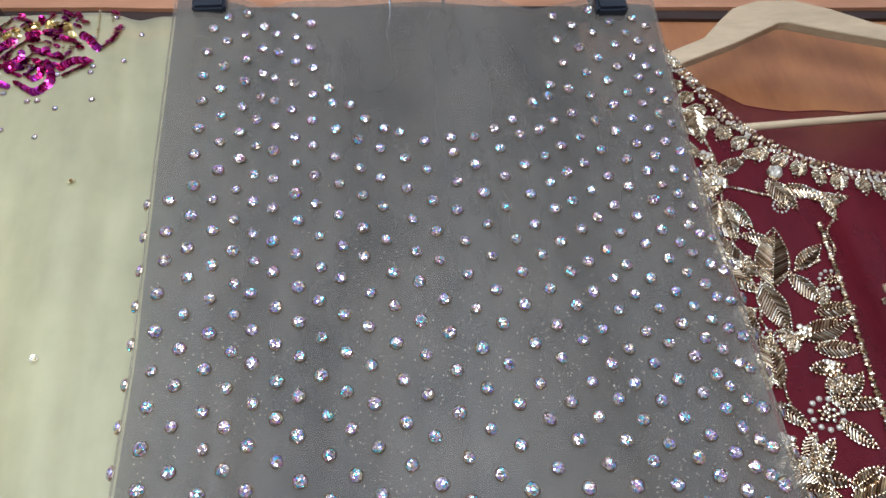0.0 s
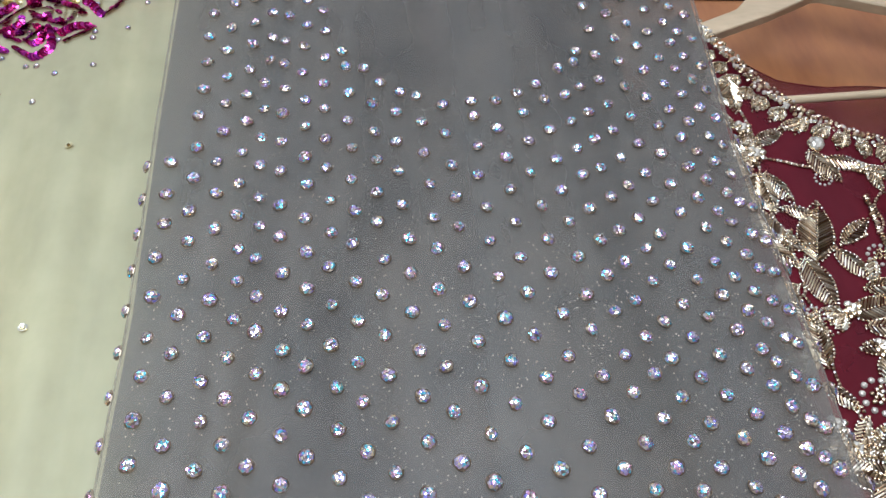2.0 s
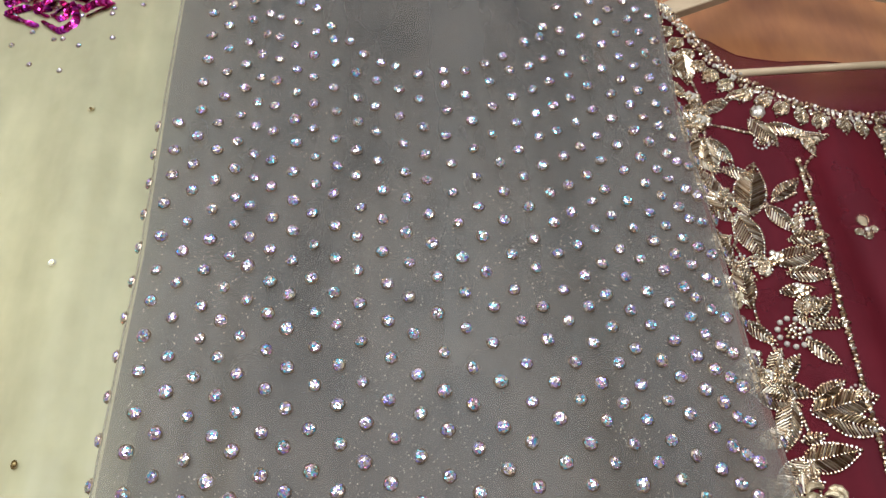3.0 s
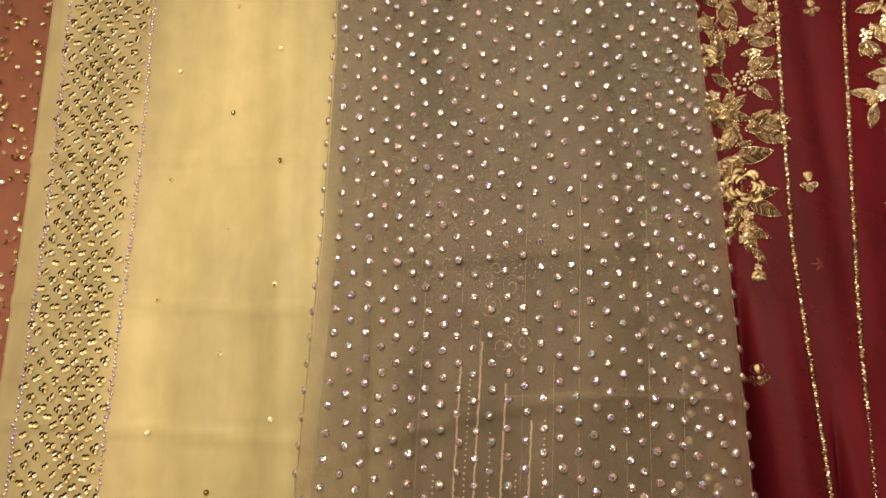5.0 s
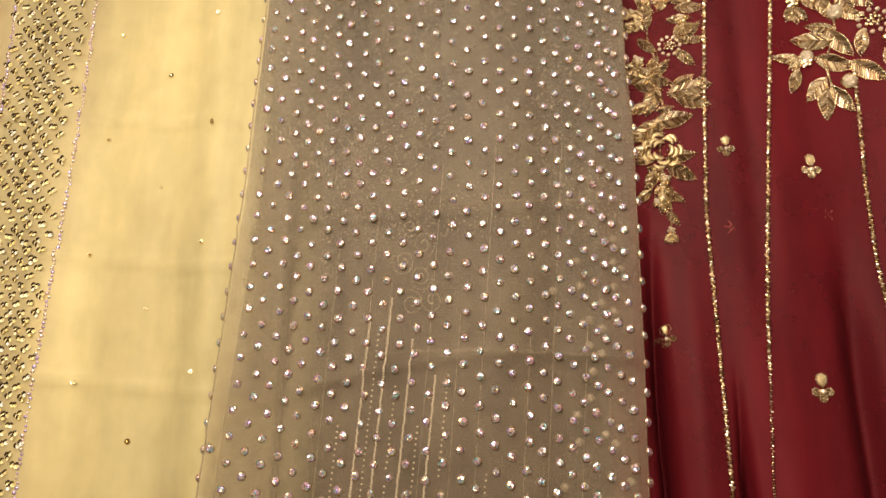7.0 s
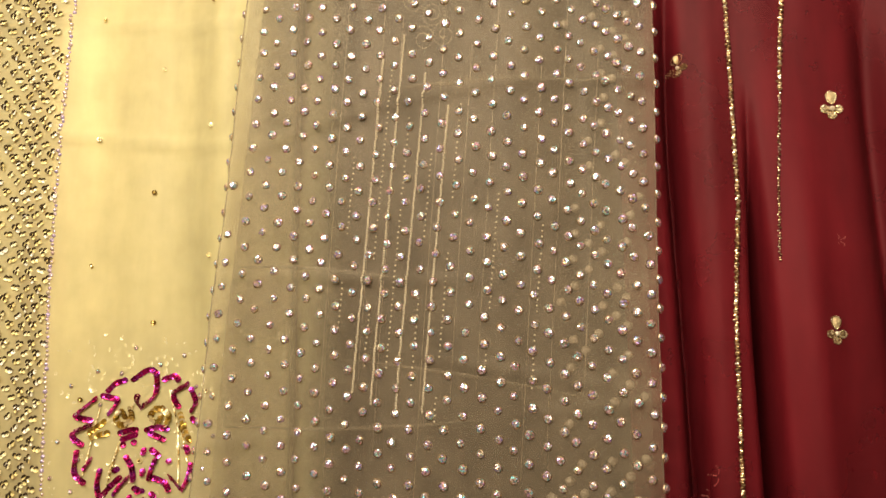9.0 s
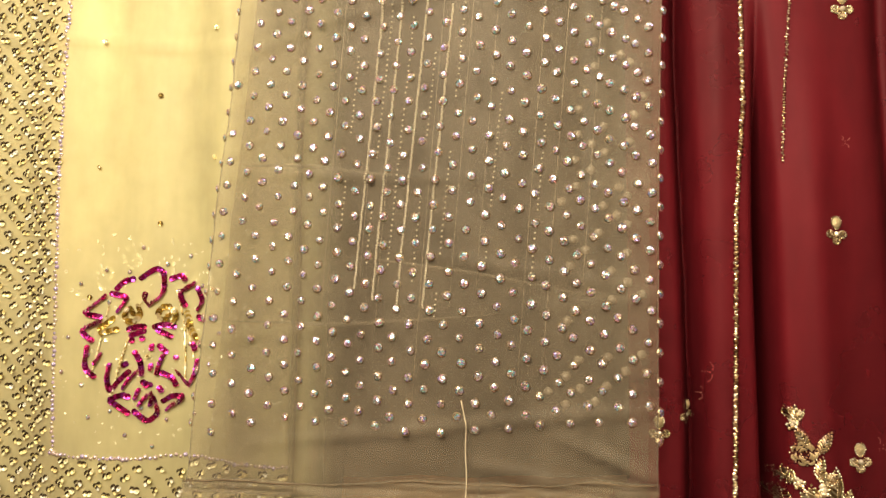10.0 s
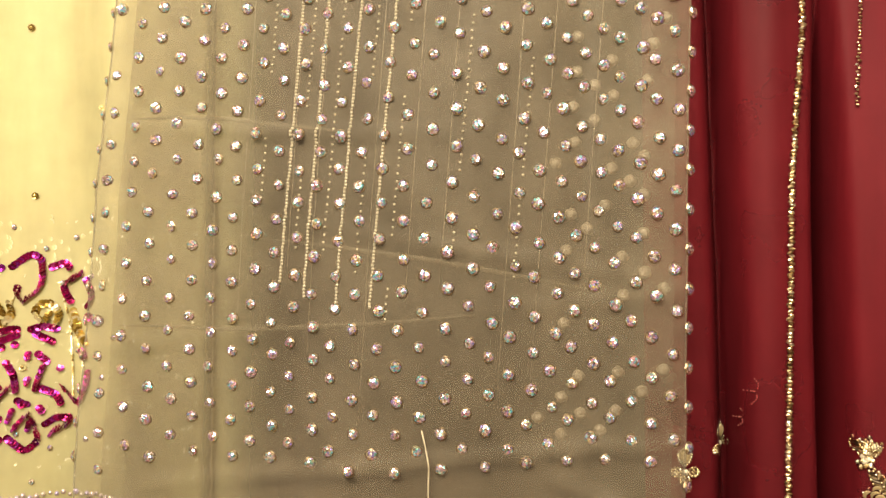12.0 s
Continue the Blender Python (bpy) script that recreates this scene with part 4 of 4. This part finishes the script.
def rosette(h, x, z, r):
    for ringno, (rad, n) in enumerate(((0.95, 7), (0.6, 5), (0.25, 3))):
        for k in range(n):
            t = 2 * math.pi * k / n + ringno
            cx, cz = x + r * rad * 0.62 * math.cos(t), z + r * rad * 0.62 * math.sin(t)
            v, f = tube([Vector(on_dress(cx + r * 0.30 * math.cos(t + 2.2 * q / 4 - 1.1), cz + r * 0.30 * math.sin(t + 2.2 * q / 4 - 1.1), 0.001 + 0.0012 * ringno)) for q in range(5)], [r * 0.04, r * 0.10, r * 0.12, r * 0.10, r * 0.04], 6)
            h.add((v, f), Matrix.Identity(4), 3)
        for k in range(n * 2):
            t = math.pi * k / n
            h.add(bead(0.0008, 5), Matrix.Translation(on_dress(x + r * rad * math.cos(t), z + r * rad * math.sin(t), 0.001 * ringno)), 1)


def bud(h, x, z, ang, r):
    a = radians(ang)
    for k in range(9):
        q, t = r * 0.55 * math.sqrt(k / 9), 2.4 * k
        h.add(bead(r * 0.24, 6), Matrix.Translation(on_dress(x + q * math.cos(t), z + q * math.sin(t), 0.0008)), 2 if k % 3 == 0 else 1)
    for k in (-1, 0, 1):
        leaf(h, x + 0.5 * r * math.cos(a), z + 0.5 * r * math.sin(a), ang + 34 * k, r * 1.5, 0.3)


def butti(h, x, z, r):
    """A teardrop stone in a beaded rim over a blossom of three bead loops."""
    vs, fs = bead(r * 0.42, 12, 0.4)
    vs = [(a * (1.0 + 0.5 * c / (r * 0.42) * 0.5), b, c * 1.25) for a, b, c in vs]
    h.add((vs, fs), Matrix.Translation(on_dress(x, z + r * 0.75)), 3)
    for k in range(18):
        t = 2 * math.pi * k / 18
        h.add(bead(r * 0.085, 5), Matrix.Translation(on_dress(x + r * 0.47 * math.cos(t) * (1.0 + 0.25 * math.sin(t)), z + r * 0.75 + r * 0.58 * math.sin(t), 0.0003)), 1)
    for t in (0.0, math.pi, 4.71):
        cx, cz = x + r * 0.60 * math.cos(t), z - r * 0.28 + r * 0.55 * math.sin(t)
        for k in range(10):
            q = 0.628 * k
            h.add(bead(r * 0.12, 5), Matrix.Translation(on_dress(cx + r * 0.33 * math.cos(q), cz + r * 0.30 * math.sin(q))), k % 2)
        for k in range(4):
            h.add(bead(r * 0.11, 5), Matrix.Translation(on_dress(cx + r * 0.12 * math.cos(1.57 * k), cz + r * 0.12 * math.sin(1.57 * k), 0.0004)), 0)
    h.add(bead(r * 0.24, 8), Matrix.Translation(on_dress(x, z - r * 0.25, 0.0010)), 2)


GOLDS = [M_ZARI, M_GOLD, M_PEARL, M_IVORY]


def embroider(items):
    for kind, x, z, ang, size in items:
        h = Heap()
        name = {"l": "leaf", "p": "pearl_flower", "r": "ribbon_rosette", "b": "bud", "d": "drop_motif", "o": "ivory_petal"}[kind]
        if kind == "l":
            a = radians(ang)
            leaf(h, x - 0.5 * size * math.cos(a), z - 0.5 * size * math.sin(a), ang, size, 0.25 if size > 0.027 else 0.22)
        elif kind == "p":
            pearl_flower(h, x, z, size)
        elif kind == "r":
            rosette(h, x, z, size)
        elif kind == "b":
            bud(h, x, z, ang, size)
        elif kind == "d":
            butti(h, x, z, size)
        else:
            vs, fs, ms = gem(size * 0.85)
            h.add((vs, fs, [2 if k == 0 else 1 for k in ms]), Matrix.Translation(on_dress(x, z, 0.001)) @ Euler((0.2, 0.4, 0)).to_matrix().to_4x4())
        h.make(name, GOLDS, dress)


embroider([("l", 0.170, 1.853, -95, 0.034), ("b", 0.168, 1.822, -90, 0.010), ("l", 0.184, 1.815, 25, 0.024), ("l", 0.158, 1.832, 120, 0.022), ("b", 0.170, 1.800, 200, 0.011),
           ("l", 0.160, 1.772, -110, 0.028), ("l", 0.168, 1.771, -88, 0.030), ("l", 0.177, 1.774, -65, 0.026), ("l", 0.152, 1.790, 170, 0.024), ("o", 0.210, 1.804, 0, 0.0062), ("l", 0.209, 1.786, -65, 0.028),
           ("l", 0.222, 1.787, -20, 0.024), ("b", 0.230, 1.782, -30, 0.008), ("l", 0.242, 1.780, 0, 0.022), ("l", 0.236, 1.771, -70, 0.016)])
embroider([("l", 0.188, 1.741, 70, 0.044), ("l", 0.160, 1.745, 110, 0.040), ("l", 0.178, 1.706, -78, 0.036), ("l", 0.210, 1.738, 35, 0.024), ("l", 0.201, 1.716, -60, 0.026), ("p", 0.217, 1.720, 0, 0.008),
           ("l", 0.213, 1.700, 0, 0.024), ("b", 0.189, 1.688, 200, 0.009), ("l", 0.203, 1.688, 10, 0.030), ("l", 0.206, 1.675, -10, 0.026), ("b", 0.197, 1.664, -75, 0.009), ("p", 0.185, 1.638, 0, 0.0115),
           ("l", 0.195, 1.655, 60, 0.018), ("l", 0.206, 1.652, 45, 0.020), ("l", 0.209, 1.641, -5, 0.018), ("l", 0.198, 1.624, -50, 0.022)])
embroider([("l", 0.164, 1.672, 85, 0.032), ("l", 0.158, 1.700, 100, 0.026), ("r", 0.151, 1.664, 0, 0.011), ("b", 0.155, 1.624, -90, 0.010), ("l", 0.176, 1.616, 45, 0.022), ("l", 0.152, 1.608, 165, 0.030),
           ("l", 0.174, 1.603, -20, 0.024), ("l", 0.194, 1.601, 25, 0.022), ("l", 0.199, 1.592, 8, 0.038), ("l", 0.201, 1.580, -22, 0.030), ("l", 0.165, 1.583, -112, 0.030), ("l", 0.183, 1.564, 8, 0.034),
           ("l", 0.158, 1.553, -145, 0.034), ("r", 0.171, 1.534, 0, 0.0185)])
embroider([("l", 0.187, 1.528, 8, 0.026), ("l", 0.186, 1.513, -32, 0.028), ("l", 0.160, 1.507, -115, 0.024), ("b", 0.171, 1.507, -95, 0.009), ("l", 0.178, 1.491, -30, 0.020), ("l", 0.169, 1.487, -100, 0.024),
           ("l", 0.176, 1.471, -55, 0.016), ("b", 0.173, 1.460, -90, 0.006), ("l", 0.156, 1.526, 200, 0.020)])
embroider([("b", 0.297, 1.675, -85, 0.0115), ("l", 0.311, 1.676, -55, 0.026), ("l", 0.323, 1.672, -80, 0.030), ("l", 0.342, 1.670, -70, 0.028), ("l", 0.353, 1.672, -45, 0.028), ("o", 0.332, 1.662, 0, 0.009),
           ("l", 0.345, 1.658, -30, 0.026), ("p", 0.361, 1.648, 0, 0.014), ("l", 0.318, 1.647, 170, 0.026), ("l", 0.309, 1.634, 180, 0.036), ("l", 0.333, 1.630, -55, 0.032), ("l", 0.350, 1.628, -100, 0.026),
           ("b", 0.302, 1.613, 180, 0.009), ("o", 0.303, 1.619, 0, 0.007), ("l", 0.283, 1.616, 178, 0.022), ("l", 0.290, 1.594, -112, 0.024)])
embroider([("l", 0.327, 1.611, -20, 0.034), ("o", 0.336, 1.592, 0, 0.008), ("l", 0.352, 1.600, -40, 0.034), ("l", 0.308, 1.586, -130, 0.028), ("l", 0.315, 1.572, -95, 0.030), ("l", 0.328, 1.576, -55, 0.030),
           ("b", 0.372, 1.630, -60, 0.012), ("l", 0.372, 1.606, -80, 0.030), ("b", 0.312, 1.776, 170, 0.010), ("l", 0.328, 1.770, 180, 0.034), ("r", 0.346, 1.782, 0, 0.013), ("b", 0.374, 1.772, -60, 0.013),
           ("l", 0.355, 1.760, -110, 0.030), ("l", 0.312, 1.726, 178, 0.034), ("l", 0.336, 1.732, 140, 0.030), ("p", 0.353, 1.722, 0, 0.012), ("l", 0.305, 1.704, 195, 0.026)])
embroider([("r", 0.330, 1.706, 0, 0.015), ("l", 0.350, 1.698, -20, 0.032), ("b", 0.318, 1.690, -120, 0.010), ("l", 0.366, 1.706, 30, 0.034), ("l", 0.364, 1.740, 60, 0.034), ("l", 0.338, 1.690, -85, 0.026), ("l", 0.377, 1.684, -50, 0.034), ("l", 0.385, 1.735, 10, 0.030)])
embroider([("b", 0.231, 1.000, 80, 0.007), ("l", 0.237, 0.991, 120, 0.016), ("l", 0.252, 0.988, 58, 0.018), ("r", 0.238, 0.979, 0, 0.009), ("l", 0.248, 0.970, 75, 0.016), ("b", 0.234, 0.957, 150, 0.007), ("b", 0.249, 0.953, 60, 0.008),
           ("l", 0.259, 0.957, 88, 0.026), ("l", 0.265, 0.938, 70, 0.032), ("b", 0.245, 0.939, 100, 0.009), ("l", 0.240, 0.930, 140, 0.024), ("b", 0.229, 0.937, 130, 0.008), ("l", 0.234, 0.922, 170, 0.022), ("b", 0.250, 0.920, 250, 0.012), ("l", 0.266, 0.912, 20, 0.03)])
embroider([("b", 0.086, 0.905, 90, 0.010), ("l", 0.081, 0.918, 100, 0.022), ("l", 0.074, 0.905, 110, 0.030), ("l", 0.104, 0.906, 70, 0.030), ("l", 0.092, 0.925, 60, 0.018), ("b", 0.086, 0.890, 90, 0.012), ("l", 0.143, 0.915, 95, 0.034), ("l", 0.152, 0.912, 80, 0.036),
           ("l", 0.165, 0.906, 35, 0.030), ("b", 0.150, 0.892, 90, 0.012), ("l", 0.172, 0.900, 10, 0.026)])
embroider([("d", 0.224, 1.533, 0, 0.0075), ("d", 0.294, 1.513, 0, 0.0085), ("d", 0.279, 1.325, 0, 0.0090), ("d", 0.163, 1.369, 0, 0.0075), ("d", 0.267, 1.146, 0, 0.0085), ("d", 0.135, 0.991, 0, 0.0085), ("d", 0.159, 1.003, 0, 0.0075),
           ("d", 0.279, 0.976, 0, 0.0085), ("d", 0.252, 1.705, 0, 0.0070), ("d", 0.330, 1.20, 0, 0.0085)])

k, z = 0, 1.87
while z > 1.475:
    side = 1 if k % 2 else -1
    embroider([("l", 0.158 + 0.006 * side + 0.003 * rnd.uniform(-1, 1), z, -90 + side * rnd.uniform(35, 75), rnd.uniform(0.018, 0.026))])
    if k % 3 == 0:
        embroider([("b", 0.158 - 0.005 * side, z - 0.006, 90 + 90 * side, 0.0065)])
    k, z = k + 1, z - 0.021
for k in range(13):
    t = k / 12
    x, z = 0.188 + 0.022 * math.sin(k * 2.4), 1.845 - 0.27 * t
    if k % 4 == 3:
        embroider([("p", x, z, 0, 0.006)])
    else:
        embroider([("l", x, z, -60 + 70 * math.sin(k * 1.7), rnd.uniform(0.014, 0.021))])

# stems of the sprays
for a, b in (((0.172, 1.84), (0.166, 1.70)), ((0.166, 1.70), (0.172, 1.60)), ((0.172, 1.60), (0.172, 1.46)), ((0.172, 1.72), (0.215, 1.735)), ((0.168, 1.80), (0.235, 1.776)), ((0.240, 1.775), (0.222, 1.735)), ((0.345, 1.79), (0.330, 1.66)), ((0.330, 1.66), (0.316, 1.57)), ((0.33, 1.64), (0.295, 1.613))):
    h, n = Heap(), int(math.hypot(b[0] - a[0], b[1] - a[1]) / 0.0022)
    for k in range(n):
        t = k / n
        x, z = a[0] + (b[0] - a[0]) * t + 0.003 * math.sin(t * 9), a[1] + (b[1] - a[1]) * t
        h.add(bead(0.0013, 5), Matrix.Translation(on_dress(x, z)), k % 2)
    h.make("stem", GOLDS, dress, "gold beaded stem")

# gold beaded seam lines
SEAMS = [[(1.76, 0.224), (1.70, 0.2205), (1.606, 0.212), (1.474, 0.203), (1.25, 0.2025), (1.16, 0.195), (0.90, 0.188), (0.80, 0.186)],
         [(1.80, 0.297), (1.68, 0.277), (1.523, 0.258), (1.377, 0.242), (1.26, 0.233), (1.2, 0.230)],
         [(1.60, 0.341), (1.50, 0.336), (1.43, 0.335), (1.2, 0.350), (0.80, 0.39)]]
for line in SEAMS:
    knots = sorted(line)
    h, z, k = Heap(), line[0][0], 0
    while z > line[-1][0]:
        x = lerp(z, knots) + 0.0004 * rnd.uniform(-1, 1)
        thin = 0.6 if (line is SEAMS[1] and z < 1.34) else 1.0
        side = 1 if k % 2 else -1
        vs, fs = bead(0.00165 * thin, 6)
        vs = [(a * 1.3, b, c * 0.8) for a, b, c in vs]
        h.add((vs, fs), Matrix.Translation(on_dress(x + 0.0003 * side, z, 0.0011)) @ Euler((rnd.uniform(-0.4, 0.4), 0.2 * side + rnd.uniform(-0.2, 0.2), rnd.uniform(-0.4, 0.4))).to_matrix().to_4x4(), k % 3 > 0)
        z, k = z - 0.0021, k + 1
    h.make("seam_beading", GOLDS, dress, "gold beads along a seam")

# beaded collar: a rope of beads with sprays below it
h, k, d = Heap(), 0, -0.131
while d < 0.131:
    x = MID + d
    z = lerp(abs(d), NECK) + 0.042 * (-d) * (abs(d) < 0.14)
    slope = math.atan2(lerp(abs(d) + 0.002, NECK) - lerp(abs(d), NECK), 0.002) * (1 if d > 0 else -1)
    nx, nz = math.sin(slope), -math.cos(slope)
    for row in range(4):
        q = 0.0025 * row
        h.add(bead(rnd.uniform(0.0012, 0.0018), 6), Matrix.Translation((x + nx * q + 0.0009 * rnd.uniform(-1, 1), 0.021 - 0.0012 * rnd.random(), z + nz * q + 0.0008 * rnd.uniform(-1, 1))) @ Euler((rnd.uniform(-0.7, 0.7), rnd.random() * 3, rnd.uniform(-0.7, 0.7))).to_matrix().to_4x4(), rnd.choice((0, 1, 1, 2)))
    step = 0.0030 * math.cos(slope) if abs(slope) < 1.3 else 0.0012
    d += max(step, 0.0011)
h.make("collar_rope", GOLDS, dress, "gold and pearl bead rope along neckline")
d = -0.125
while d < 0.125:
    x = MID + d
    z = lerp(abs(d), NECK) + 0.042 * (-d)
    slope = math.degrees(math.atan2(lerp(abs(d) + 0.002, NECK) - lerp(abs(d), NECK), 0.002) * (1 if d > 0 else -1))
    hh = Heap()
    for da in (-28, 0, 28):
        a = radians(slope - 90 + da)
        leaf(hh, x + 0.007 * math.cos(radians(slope - 90)), z + 0.007 * math.sin(radians(slope - 90)), slope - 90 + da, 0.010 if da else 0.0145, 0.28)
    hh.make("collar_spray", GOLDS, dress)
    d += 0.013 * max(0.35, math.cos(radians(slope)))

# faint woven sprigs of the inner layer
M_FAINT = material("faint_sprig", (0.34, 0.10, 0.085), 0.6, 0.1, 0.2, 90.0)
for fx, fz, fs in ((0.276, 1.216, 0.007), (0.222, 1.46, 0.006), (0.302, 1.471, 0.008), (0.176, 1.037, 0.009), (0.295, 0.985, 0.009), (0.170, 1.02, 0.006)):
    h = Heap()
    for k in range(5):
        t = 1.257 * k + 0.5
        for q in range(5):
            h.add(bead(0.0005, 4, 0.4), Matrix.Translation((fx + fs * (0.25 + 0.15 * q) * math.cos(t) + 0.0008 * math.sin(q), maroon_depth(fx, fz) - 0.0009, fz + fs * (0.25 + 0.15 * q) * math.sin(t))))
    h.make("woven_sprig", [M_FAINT], dress, "faint woven sprig")
